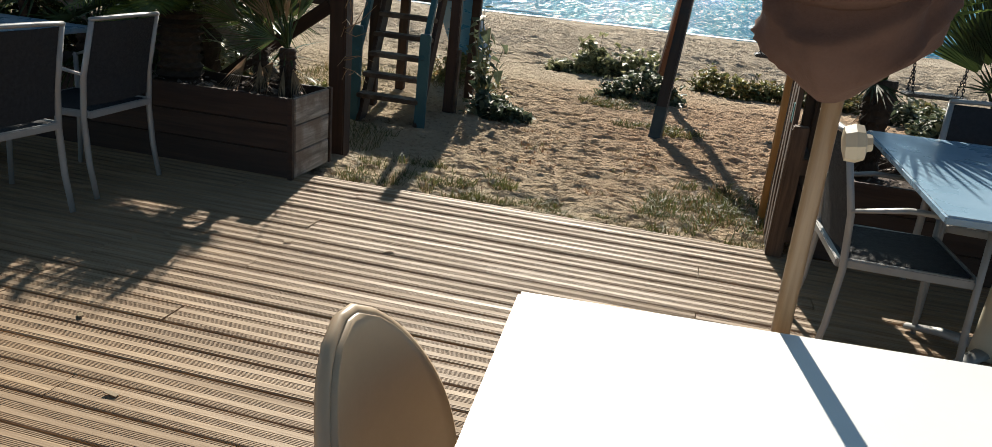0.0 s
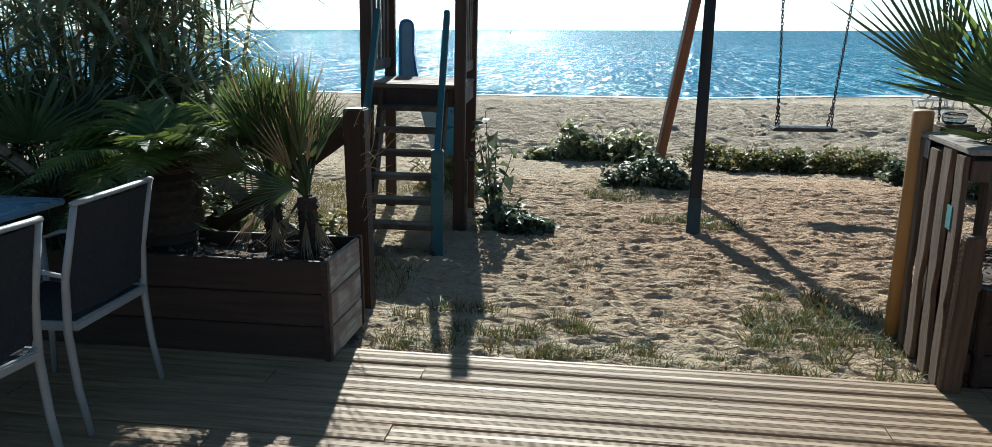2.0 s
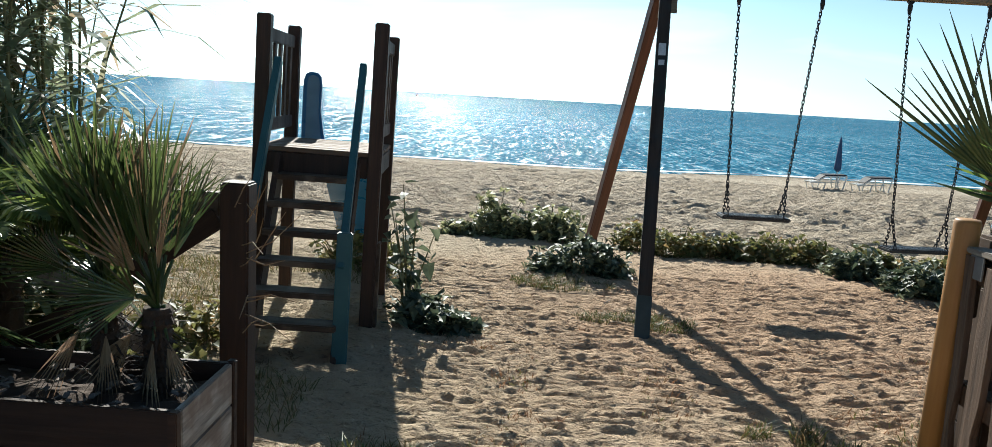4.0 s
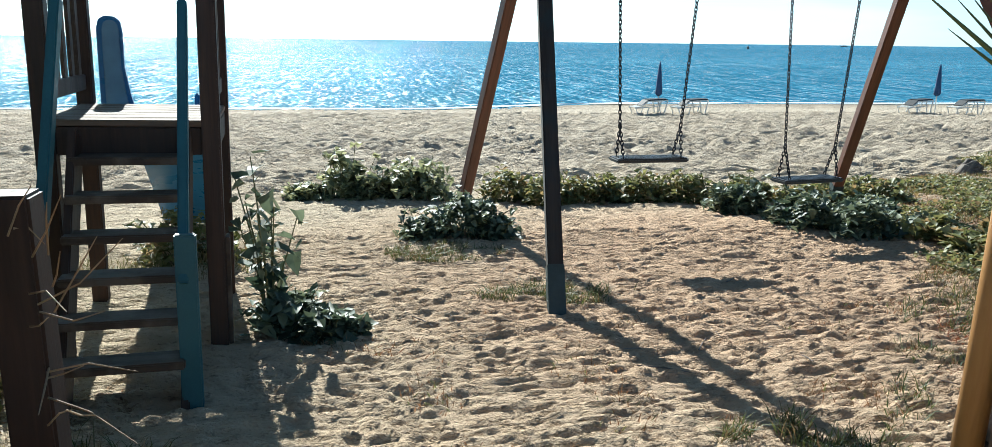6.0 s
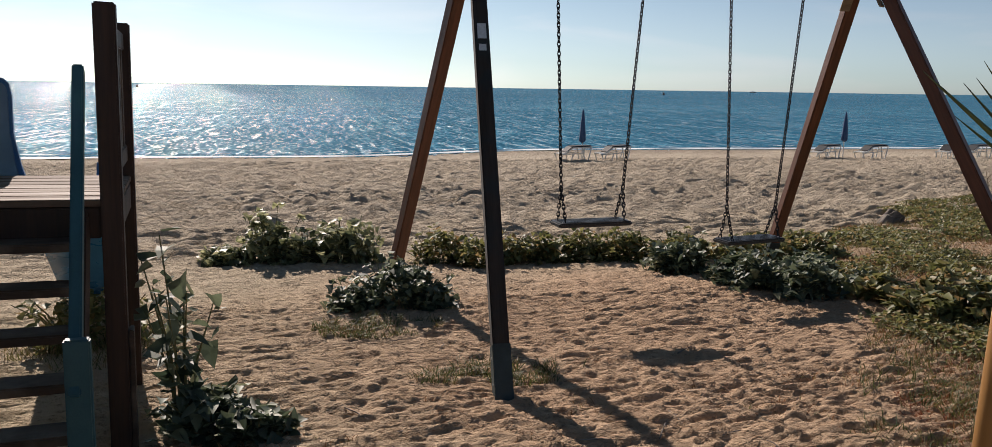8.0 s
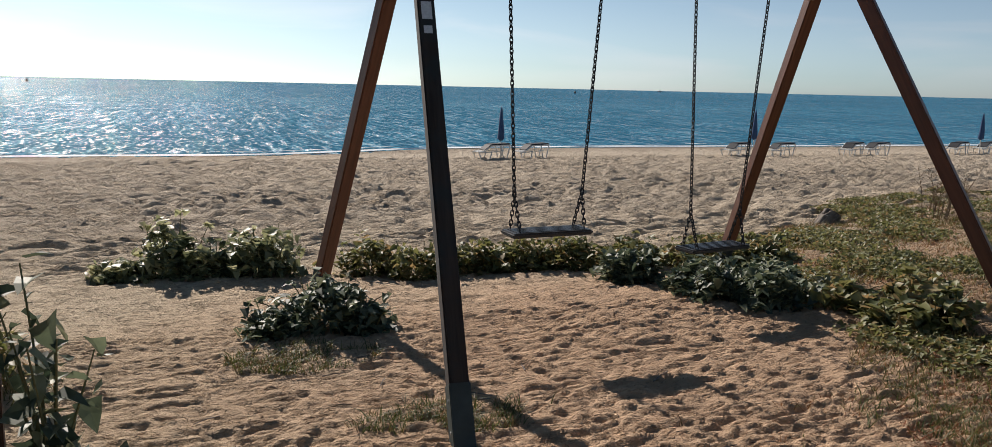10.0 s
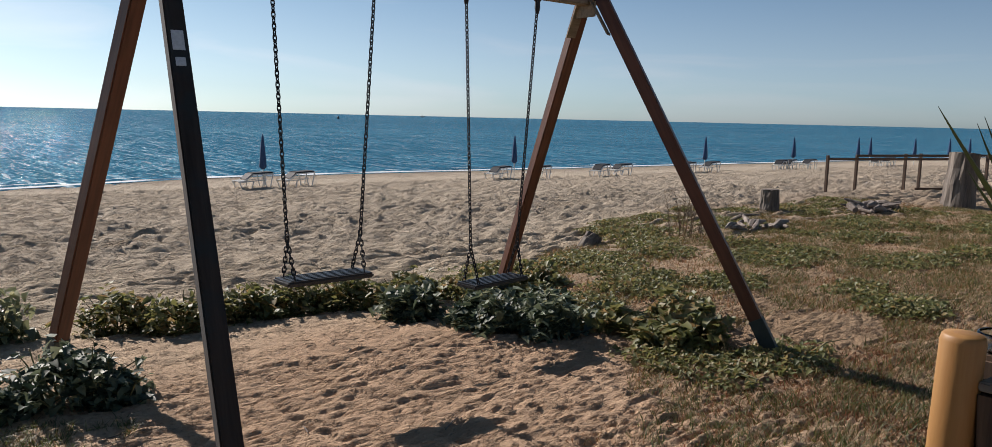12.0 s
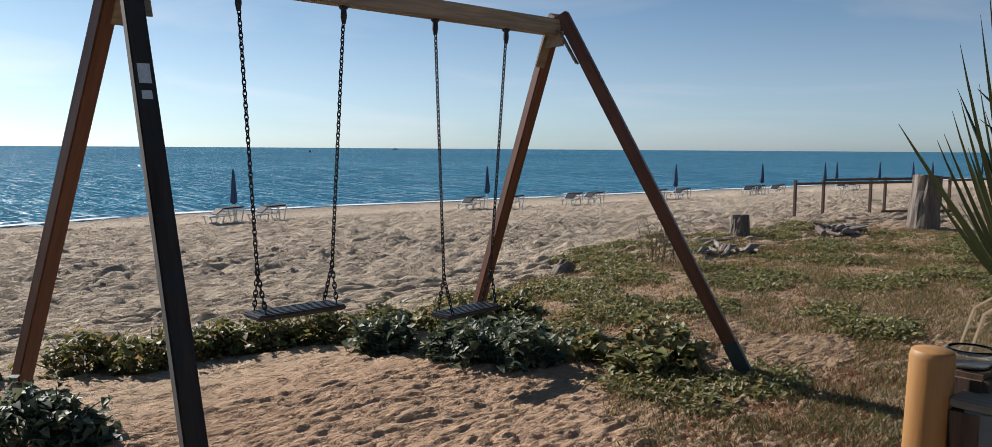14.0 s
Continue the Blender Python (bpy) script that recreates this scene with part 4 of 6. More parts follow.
def make_bush(label, blobs, size, density, material, seed, group="low bushes on the sand"):
    r_ = random.Random(seed)
    cx, cy = blobs[0][0], blobs[0][1]
    gz = ground_z(cx, cy)
    b = thing("bush", label, "bush", pose(cx, cy, gz), group)
    bm, tw = bmesh.new(), bmesh.new()
    for x, y, rx, ry, rz in blobs:
        z = ground_z(x, y) - gz
        leaf_blob(bm, (x - cx, y - cy, z + 0.01), (rx, ry, rz), int(density * rx * ry * 9), size, r_, base=z)
        twigs(tw, (x - cx, y - cy, z), (rx, ry, rz), 9, r_)
        for _ in range(int(9 * (rx + ry)) if rz > 0.25 else 0):
            a, q = r_.uniform(0, 6.283), math.sqrt(r_.random())
            tip = Vector((x - cx + q * rx * 1.12 * math.cos(a), y - cy + q * ry * 1.12 * math.sin(a), z + rz * (1.12 - 0.75 * q * q) * r_.uniform(0.7, 0.98)))
            foot = Vector((x - cx + 0.6 * q * rx * math.cos(a), y - cy + 0.6 * q * ry * math.sin(a), z + 0.05))
            merge(tw, tube([foot, foot.lerp(tip, 0.6) + Vector((0, 0, 0.03)), tip], [0.005, 0.004, 0.002], 4))
            leaf_blob(bm, tip - Vector((0, 0, 0.03)), (0.07, 0.07, 0.06), 4, size, r_)
    tagged(part("foliage", bm, material, b, smooth=True), kind="stuff")
    tagged(part("twig", tw, STALK, b), kind="stuff")
    return b


def blades(count, place, height, width, r_, lean=0.5):
    """Grass blades as bent slips; place() gives x, y or None."""
    vs, fs = [], []
    for _ in range(count):
        xy = place(r_)
        if xy is None:
            continue
        x, y = xy
        z = ground_z(x, y) - 0.01
        h = height * r_.uniform(0.4, 1.3)
        a = r_.uniform(0, 6.283)
        l_ = h * r_.uniform(0.1, lean) * 2
        dx, dy = math.cos(a) * l_, math.sin(a) * l_
        b = r_.uniform(0, 6.283)
        wx, wy = math.cos(b) * width, math.sin(b) * width
        i = len(vs)
        vs += [(x - wx, y - wy, z), (x + wx, y + wy, z), (x + dx * 0.4 + wx * 0.7, y + dy * 0.4 + wy * 0.7, z + h * 0.6), (x + dx * 0.4 - wx * 0.7, y + dy * 0.4 - wy * 0.7, z + h * 0.6), (x + dx, y + dy, z + h * (1.0 if l_ < h else 0.75))]
        fs += [(i, i + 1, i + 2, i + 3), (i + 3, i + 2, i + 4)]
    return vs, fs


def grass_stuff(name, label, category, count, place, height, width, material, seed, lean=0.5):
    vs, fs = blades(count, place, height, width, random.Random(seed), lean)
    me = bpy.data.meshes.new(name)
    me.from_pydata(vs, [], fs)
    me.materials.append(material)
    return tagged(new(name, me), label, category, kind="stuff")


def patchy(cx, cy, rx, ry, clump=2.5, cut=-0.05, seed=0.0):
    def place(r_):
        for _ in range(6):
            a, q = r_.uniform(0, 6.283), math.sqrt(r_.random())
            x, y = cx + rx * q * math.cos(a), cy + ry * q * math.sin(a)
            if y < 4.42 + (x + 0.5) * 0.05 and x > -2.0:
                continue
            if noise.noise((x * clump, y * clump, seed)) > cut + 0.3 * (q - 0.6):
                return x, y
        return None
    return place


def field(x0, x1, y0, y1, clump, cut, keep):
    def place(r_):
        for _ in range(8):
            x, y = r_.uniform(x0, x1), r_.uniform(y0, y1)
            if keep(x, y) and noise.noise((x * clump, y * clump, 2.0)) > cut:
                return x, y
        return None
    return place


def in_meadow(x, y):
    """The overgrown strip to the right of the swings, between the fence and the open beach."""
    left = 2.2 + 1.2 * smooth01(7.4, 8.4, y) + 0.35 * noise.noise((y * 1.3, 0, 0)) - 1.1 * smooth01(7.0, 5.4, y)
    far = 10.2 + 0.55 * (x - 2) if x < 9 else 14.0
    far += 0.5 * noise.noise((x * 0.8, 3, 0))
    bare = ((x - 4.5) / 0.9) ** 2 + ((y - 7.75) / 0.45) ** 2 < 1 + 0.5 * noise.noise((x * 2, y * 2, 9))
    return x > left and y < far and not bare


make_bush("low bush of broad grey-green leaves on open sand", [(-1.55, 11.25, 0.42, 0.32, 0.60), (-0.80, 11.05, 0.40, 0.32, 0.55), (-1.2, 11.1, 0.4, 0.28, 0.36), (-1.95, 11.3, 0.3, 0.25, 0.22)], 0.088, 560, BUSH_LEAF, 21)
make_bush("dense dark green bush at the foot of the swing leg", [(-0.50, 9.10, 0.46, 0.34, 0.44), (-0.30, 8.98, 0.28, 0.24, 0.28), (-0.85, 9.05, 0.25, 0.25, 0.22)], 0.064, 760, IVY_LEAF, 22)
make_bush("creeping broad-leaved vine along the sand behind the swings", [(0.1, 10.9, 0.40, 0.32, 0.42), (0.5, 10.6, 0.44, 0.34, 0.34), (0.95, 10.75, 0.46, 0.34, 0.34), (1.4, 10.7, 0.47, 0.36, 0.33), (1.9, 10.6, 0.45, 0.36, 0.33)], 0.066, 560, VINE_LEAF, 23)
make_bush("dark glossy ivy heaped beneath the lower swing", [(2.45, 9.25, 0.40, 0.42, 0.36), (2.75, 8.85, 0.42, 0.4, 0.34), (2.15, 9.9, 0.38, 0.38, 0.34), (3.0, 9.2, 0.40, 0.40, 0.30)], 0.078, 620, IVY_LEAF, 24)
make_bush("yellow-green vine spreading behind the lower swing", [(2.5, 10.5, 0.5, 0.36, 0.34), (3.2, 10.3, 0.55, 0.42, 0.28), (3.9, 10.5, 0.6, 0.4, 0.26)], 0.066, 520, VINE_LEAF, 27)
make_bush("dark leafy weeds at the foot of the wooden play tower", [(-1.66, 7.08, 0.28, 0.26, 0.26), (-1.44, 6.96, 0.28, 0.2, 0.18)], 0.075, 700, IVY_LEAF, 25)


def make_weed(x, y, seed):
    """A tall open weed: thin bent stems with large drooping leaves."""
    r_ = random.Random(seed)
    w = thing("weed", "tall open weed with large drooping leaves beside the play tower", "weed", pose(x, y, ground_z(x, y)))
    st, lf = bmesh.new(), bmesh.new()
    for _ in range(8):
        a, h, out = r_.uniform(0, 6.283), r_.uniform(0.5, 0.95), r_.uniform(0.05, 0.22)
        d = Vector((math.cos(a), math.sin(a), 0))
        pts = [d * 0.03, d * out * 0.4 + Vector((0, 0, h * 0.5)), d * out + Vector((0, 0, h))]
        merge(st, tube(pts, [0.007, 0.006, 0.003], 6))
        for k in range(10):
            f = 0.25 + 0.75 * k / 9
            p = pts[0].lerp(pts[1], f * 2) if f < 0.5 else pts[1].lerp(pts[2], f * 2 - 1)
            leaf_blob(lf, p, (0.09, 0.09, 0.05), 1, r_.uniform(0.08, 0.125), r_)
    tagged(part("stem", st, STALK, w), kind="stuff")
    tagged(part("foliage", lf, IVY_LEAF, w), kind="stuff")
    return w


make_weed(-1.76, 7.12, 91)


def make_dry_stalks(x, y, count, height, seed):
    """Thin pale stalks of a dead beach weed with short side shoots."""
    r_ = random.Random(seed)
    w = thing("dry_weed", "tall thin straw-coloured dead weed at the beach's edge", "weed", pose(x, y, ground_z(x, y)), "dead weeds at the beach")
    st = bmesh.new()
    for _ in range(count):
        a, h = r_.uniform(0, 6.283), height * r_.uniform(0.6, 1.1)
        d = Vector((math.cos(a), math.sin(a), 0)) * r_.uniform(0.08, 0.32) * h
        o = Vector((r_.gauss(0, 0.14), r_.gauss(0, 0.10), -0.03))
        pts = [o, o + d * 0.35 + Vector((0, 0, h * 0.55)), o + d + Vector((0, 0, h))]
        merge(st, tube(pts, [0.007, 0.005, 0.002], 5))
        for k in range(6):
            f = r_.uniform(0.35, 0.95)
            p = pts[0].lerp(pts[1], f * 2) if f < 0.5 else pts[1].lerp(pts[2], f * 2 - 1)
            b = r_.uniform(0, 6.283)
            e = p + Vector((math.cos(b) * 0.10, math.sin(b) * 0.10, r_.uniform(0.03, 0.12))) * r_.uniform(0.6, 1.4)
            merge(st, tube([p, p.lerp(e, 0.5) + Vector((0, 0, 0.015)), e], [0.004, 0.003, 0.0015], 4))
    tagged(part("stalk", st, DRY_LEAF, w), kind="stuff")
    return w


make_dry_stalks(7.75, 11.7, 11, 0.62, 5)
make_dry_stalks(8.1, 12.1, 8, 0.5, 6)
make_bush("trailing vine around the far swing leg", [(3.55, 8.05, 0.4, 0.3, 0.28), (3.25, 8.1, 0.35, 0.3, 0.24), (3.9, 8.5, 0.45, 0.4, 0.28), (3.3, 8.7, 0.4, 0.4, 0.22)], 0.085, 300, VINE_LEAF, 26)
r_b = random.Random(5)
for i in range(95):
    x, y = 3.0 + 12 * r_b.random() ** 1.4, r_b.uniform(7.4, 13.8)
    if in_meadow(x, y):
        make_bush("low creeping beach plant in dry grass", [(x, y, r_b.uniform(0.4, 0.95), r_b.uniform(0.35, 0.75), r_b.uniform(0.06, 0.15))], 0.046, 240, VINE_LEAF, 60 + i)

grass_stuff("grass", "tufts of green and straw-coloured grass at the deck's edge", "grass", 1700, patchy(-1.30, 4.72, 0.65, 0.42, 5, 0.05), 0.075, 0.0030, GREEN_GRASS, 31, 0.8)
grass_stuff("grass", "thin dry grass along the deck's edge", "grass", 1500, patchy(-0.35, 4.60, 0.9, 0.18, 5, 0.05), 0.05, 0.0028, GREEN_GRASS, 32, 0.9)
grass_stuff("grass", "long green grass growing beside the pallet fence", "grass", 2600, patchy(0.40, 5.05, 0.42, 0.75, 5, -0.02), 0.085, 0.0032, GREEN_GRASS, 33, 0.9)
grass_stuff("grass", "green grass patch near the swing leg", "grass", 1500, patchy(-0.72, 8.55, 0.45, 0.26, 5, -0.1), 0.06, 0.0030, GREEN_GRASS, 34, 0.9)
grass_stuff("grass", "green grass around the near swing foot", "grass", 1100, patchy(-0.12, 7.5, 0.5, 0.2, 5, -0.05), 0.07, 0.0030, GREEN_GRASS, 35, 0.9)
grass_stuff("grass", "sparse short grass on trampled sand", "grass", 2200, field(-1.6, 2.4, 4.8, 7.2, 2.6, 0.22, lambda x, y: True), 0.045, 0.0025, DRY_GRASS, 36, 0.9)
grass_stuff("grass", "green meadow grass behind the fence", "grass", 4200, field(0.5, 4.0, 5.0, 7.2, 2.6, 0.0, lambda x, y: x > 0.35 + 0.75 * (y - 5.0)), 0.07, 0.0032, GREEN_GRASS, 37, 0.9)
grass_stuff("dry_litter", "rust-brown dead weeds matted over the sand", "dry weeds", 15000, field(1.2, 5.5, 5.0, 7.6, 1.8, -0.12, lambda x, y: x > 0.6 + 0.6 * (y - 4.6)), 0.035, 0.0042, RUST, 40, 1.4)
grass_stuff("grass", "dry yellow meadow grass beside the beach", "dry grass", 110000, field(1.6, 16, 5.0, 14.5, 1.6, -0.25, in_meadow), 0.045, 0.0036, DRY_GRASS, 38, 0.9)
grass_stuff("grass", "green grass and low weeds among dry stalks", "grass", 100000, field(2.0, 16, 5.2, 14.5, 1.1, -0.15, in_meadow), 0.065, 0.0036, GRASS, 39, 0.8)

# ---- planter with palms, post and fence at the deck's edge ----


def plank_box(name, label, cx, cy, yaw, w, d, h, planks, mat_front, mat_side, soil_z, category="planter"):
    """A bottomless timber box: planks on four sides, corner posts, and soil inside. Origin at the front right corner's foot."""
    t = thing(name, label, category, pose(cx, cy, 0, 0, 0, yaw))
    hh = h / planks
    for i in range(planks):
        z = hh * (i + 0.5)
        part("plank", box(w - 0.03, 0.024, hh - 0.004, 0.004), mat_front, t, "", pose(-w / 2, 0.012, z))
        part("plank", box(w - 0.03, 0.024, hh - 0.004, 0.004), mat_front, t, "", pose(-w / 2, d - 0.012, z))
        part("plank", box(0.024, d - 0.05, hh - 0.004, 0.004), mat_side, t, "greyed end plank", pose(-0.012, d / 2, z))
        part("plank", box(0.024, d - 0.05, hh - 0.004, 0.004), mat_side, t, "", pose(-w + 0.012, d / 2, z))
    for x, y in ((-0.012, -0.004), (-w + 0.012, -0.004), (-0.012, d + 0.004), (-w + 0.012, d + 0.004)):
        part("corner_trim", box(0.030, 0.034, h + 0.004, 0.004), mat_front, t, "", pose(x, y, h / 2))
    bm = bmesh.new()
    nx, ny = 26, 10
    grid = [[bm.verts.new((-w + 0.03 + (w - 0.06) * i / nx, 0.03 + (d - 0.06) * j / ny, soil_z + 0.035 * noise.noise((i * 0.7, j * 0.7, cx)))) for i in range(nx + 1)] for j in range(ny + 1)]
    for j in range(ny):
        for i in range(nx):
            bm.faces.new((grid[j][i], grid[j][i + 1], grid[j + 1][i + 1], grid[j + 1][i]))
    part("soil", bm, SOIL, t, "dark soil strewn with bark chips")
    r_ = random.Random(int(cx * 100))
    chips = bmesh.new()
    for _ in range(240):
        merge(chips, box(r_.uniform(0.012, 0.04), r_.uniform(0.008, 0.02), 0.005, 0), pose(-r_.uniform(0.06, w - 0.06), r_.uniform(0.06, d - 0.06), soil_z + 0.035, r_.uniform(-40, 40), r_.uniform(-40, 40), r_.uniform(0, 360)))
    chip_ob = part("bark", chips, DRIFT, t, "pale bark chips")
    tagged(chip_ob, kind="stuff")
    return t


plank_box("planter", "long dark-stained timber planter with a greyed end, on the deck", -1.885, 4.15, 2.9, 2.6, 0.47, 0.465, 3, PLANTER, PLANTER_GREY, 0.40)

gate_post = solid("fence_post", box(0.115, 0.115, 1.20, 0.008), BROWN, "square brown timber post behind the planter", "post", pose(-2.07, 5.03, 0.46, 0, 0, 4))


def make_fence():
    f = thing("fence", "brown timber fence with crossed braces behind the planter", "fence", pose(-2.13, 5.05, -0.07, 0, 0, 2.0))
    part("top_rail", box(3.6, 0.05, 0.10, 0.006), TREAD, f, "", pose(-1.82, 0, 1.03))
    for x in (-1.25, -2.45, -3.6):
        part("post", box(0.09, 0.09, 1.12, 0.006), BROWN, f, "", pose(x, 0.0, 0.50))
    for i in range(3):
        x0, x1 = -1.2 * i - 0.02, -1.2 * i - 1.18
        for k, (a, b) in enumerate((((x0, 0.03, 0.16), (x1, 0.03, 0.98)), ((x0, -0.025, 0.98), (x1, -0.025, 0.16)))):
            bm, m = bar(a, b, 0.028, 0.085, 0.004)
            part("brace", bm, PALLET_TOP if k == 0 else BROWN, f, "", m)
    return f


make_fence()

make_palm("young fan palm with upright pleated leaves in the planter", (-2.27, 4.42, 0.40), 0.30, 0.042,
          spiky_fronds(16, 41, (66, 88), (0.16, 0.26), (0.34, 0.44), (45, 75), (50, 310)) + spiky_fronds(4, 141, (30, 58), (0.12, 0.20), (0.28, 0.36), (70, 110), (120, 260)) + [(300, -50, 0.10, 0.24, 60, DRY_LEAF, 50), (220, -40, 0.10, 0.24, 60, DRY_LEAF, 40)], PALM_MID, 41, "palms in the planter")
make_palm("young fan palm with frayed drying leaves in the planter", (-2.10, 4.44, 0.40), 0.28, 0.048,
          spiky_fronds(15, 42, (68, 88), (0.16, 0.26), (0.36, 0.45), (45, 75), (70, 290)) + spiky_fronds(3, 142, (35, 58), (0.12, 0.20), (0.26, 0.34), (60, 100), (170, 300)) + [(262, 58, 0.20, 0.34, 80, DRY_LEAF, 40), (300, 62, 0.20, 0.32, 70, DRY_LEAF, 34), (285, -45, 0.10, 0.26, 60, DRY_LEAF, 50), (200, -35, 0.10, 0.24, 60, DRY_LEAF, 50), (330, -55, 0.10, 0.22, 60, DRY_LEAF, 40)], PALM_MID, 42, "palms in the planter")


def make_feather_palm(label, base, trunk_h, trunk_r, count, reach, material, seed):
    """A squat palm whose arching fronds carry two rows of narrow leaflets."""
    r_ = random.Random(seed)
    p = thing("feather_palm", label, "palm", pose(*base), "palms in the planter")
    prof = [(trunk_r * 1.2, -0.05)]
    for i in range(10):
        z = trunk_h * i / 9
        prof += [(trunk_r * r_.uniform(1.0, 1.25), z), (trunk_r * r_.uniform(0.8, 0.95), z + trunk_h * 0.05)]
    part("trunk", lathe(prof, 14, 0.14, seed), TRUNK, p, "thick shaggy dark trunk")
    for n in range(count):
        az, el = radians(n * 137.5 + r_.uniform(-15, 15)), radians(r_.uniform(20, 78))
        d = Vector((math.cos(az), math.sin(az), 0))
        ln = reach * r_.uniform(0.8, 1.1)
        side = Vector((-d.y, d.x, 0))
        pts = []
        for k in range(11):
            f = k / 10
            pts.append(Vector((0, 0, trunk_h)) + d * ln * (f * math.cos(el) + 0.18 * f * f) + Vector((0, 0, ln * (f * math.sin(el) - 0.62 * f * f))))
        frond = part("frond", tube(pts, [0.009 - 0.007 * k / 10 for k in range(11)], 5), material, p, "")
        bm = bmesh.new()
        for k in range(46):
            f = 0.12 + 0.88 * k / 45
            i = min(9, int(f * 10))
            q = pts[i].lerp(pts[i + 1], f * 10 - i)
            t = (pts[i + 1] - pts[i]).normalized()
            up = side.cross(t)
            ll = ln * 0.30 * math.sin(math.pi * min(1.0, 0.18 + 0.80 * f)) * r_.uniform(0.85, 1.1)
            for s_ in (-1, 1):
                e = (side * s_ * 0.85 + t * 0.55 - up * (0.12 if up.z > 0 else -0.12) + Vector((0, 0, r_.uniform(-0.16, 0.06)))).normalized()
                w = t * 0.0065
                v = [bm.verts.new(c) for c in (q - w, q + w, q + e * ll * 0.6 + w * 0.8 + Vector((0, 0, 0.012)), q + e * ll, q + e * ll * 0.6 - w * 0.8 + Vector((0, 0, 0.012)))]
                bm.faces.new(v)
        tagged(part("leaflet", bm, material, frond, ""), kind="stuff")
    return p


make_feather_palm("squat palm with arching feathery fronds and a thick shaggy trunk", (-2.82, 4.40, 0.36), 0.46, 0.125, 26, 0.72, PALM_FEATHER, 43)
make_palm("dark spiky palm behind the table", (-3.75, 4.70, 0.0), 0.55, 0.11, ring_fronds(20, 44, (0, 80), (0.3, 0.55), (0.42, 0.6)), PALM_HEDGE, 44)
make_palm("dark spiky palm in the hedge", (-4.75, 4.55, 0.0), 0.75, 0.12, ring_fronds(20, 45, (0, 80), (0.3, 0.6), (0.45, 0.62)), PALM_HEDGE, 45)
make_palm("dark spiky palm among the reeds", (-3.35, 5.35, -0.07), 0.85, 0.10, ring_fronds(16, 46, (5, 80), (0.3, 0.5), (0.38, 0.52)), PALM_HEDGE, 46)


def make_reeds(x, y, count, spread_, height, seed, label):
    """A clump of tall reeds: jointed stalks and long arching leaves."""
    r_ = random.Random(seed)
    c = thing("reed_clump", label, "reeds", pose(x, y, -0.08), "tall reeds behind the deck")
    stalks, leaves = bmesh.new(), bmesh.new()
    for _ in range(int(count * 0.8)):
        bx, by = r_.gauss(0, spread_), r_.gauss(0, spread_)
        h = height * r_.uniform(0.65, 1.1)
        lean = Vector((r_.gauss(0, 0.16), r_.gauss(-0.05, 0.14), 0))
        pts = [Vector((bx, by, 0)) + lean * (f * f) * h * 0.6 + Vector((0, 0, h * f)) for f in (0, 0.35, 0.7, 1.0)]
        merge(stalks, tube(pts, [0.010, 0.009, 0.006, 0.003], 5))
        for k in range(int(13 * h)):
            f = r_.uniform(0.08, 1.0)
            i = min(2, int(f * 3))
            p = pts[i].lerp(pts[i + 1], f * 3 - i)
            a = r_.uniform(0, 6.283)
            d = Vector((math.cos(a), math.sin(a), 0))
            ln = r_.uniform(0.32, 0.72)
            w = r_.uniform(0.012, 0.028)
            s = Vector((-d.y, d.x, 0)) * w
            rise, drop = r_.uniform(0.2, 0.9), r_.uniform(0.1, 0.9)
            rows = []
            for g_, ww in ((0, 0.5), (0.3, 1.0), (0.65, 0.8)):
                q = p + d * ln * g_ + Vector((0, 0, ln * (rise * g_ - drop * g_ * g_)))
                rows.append((leaves.verts.new(q - s * ww), leaves.verts.new(q + s * ww)))
            tip = leaves.verts.new(p + d * ln + Vector((0, 0, ln * (rise - drop))))
            for u, v in zip(rows, rows[1:]):
                leaves.faces.new((u[0], u[1], v[1], v[0]))
            leaves.faces.new((rows[-1][0], rows[-1][1], tip))
    tagged(part("reed_stalk", stalks, STALK, c), kind="stuff")
    tagged(part("reed_foliage", leaves, REED_LEAF, c), kind="stuff")
    return c


REEDS = ((-3.55, 5.45, 16, 0.12, 2.6), (-3.75, 5.25, 14, 0.15, 2.5), (-3.62, 5.95, 13, 0.16, 2.8), (-4.0, 5.75, 15, 0.25, 3.1), (-4.4, 5.6, 15, 0.26, 3.2), (-5.0, 5.5, 15, 0.28, 3.2), (-5.7, 5.3, 15, 0.3, 3.2), (-4.0, 6.5, 14, 0.24, 3.2), (-4.5, 6.4, 14, 0.3, 3.4), (-5.4, 6.2, 14, 0.3, 3.4), (-6.3, 5.4, 14, 0.35, 3.3), (-5.9, 4.4, 14, 0.3, 3.0), (-6.4, 3.4, 14, 0.35, 3.0))
for i, (x, y, n, s, h) in enumerate(REEDS):
    make_reeds(x, y, n, s, h, 300 + i, "clump of tall dark green reeds behind the deck")
make_bush("dense undergrowth of small leaves below the reeds", [(-3.3, 5.75, 0.35, 0.3, 0.55), (-3.9, 5.45, 0.50, 0.35, 1.05), (-4.6, 5.2, 0.55, 0.4, 1.3), (-5.4, 4.9, 0.55, 0.45, 1.3), (-4.2, 5.9, 0.5, 0.4, 1.3), (-5.1, 5.6, 0.5, 0.4, 1.4)], 0.09, 300, PALM_MID, 71, "undergrowth below the reeds")
make_bush("leafy weeds behind the fence", [(-2.75, 5.7, 0.35, 0.25, 0.22), (-2.95, 6.3, 0.35, 0.4, 0.28), (-2.5, 8.6, 0.5, 0.35, 0.4)], 0.07, 300, VINE_LEAF, 72, "undergrowth below the reeds")
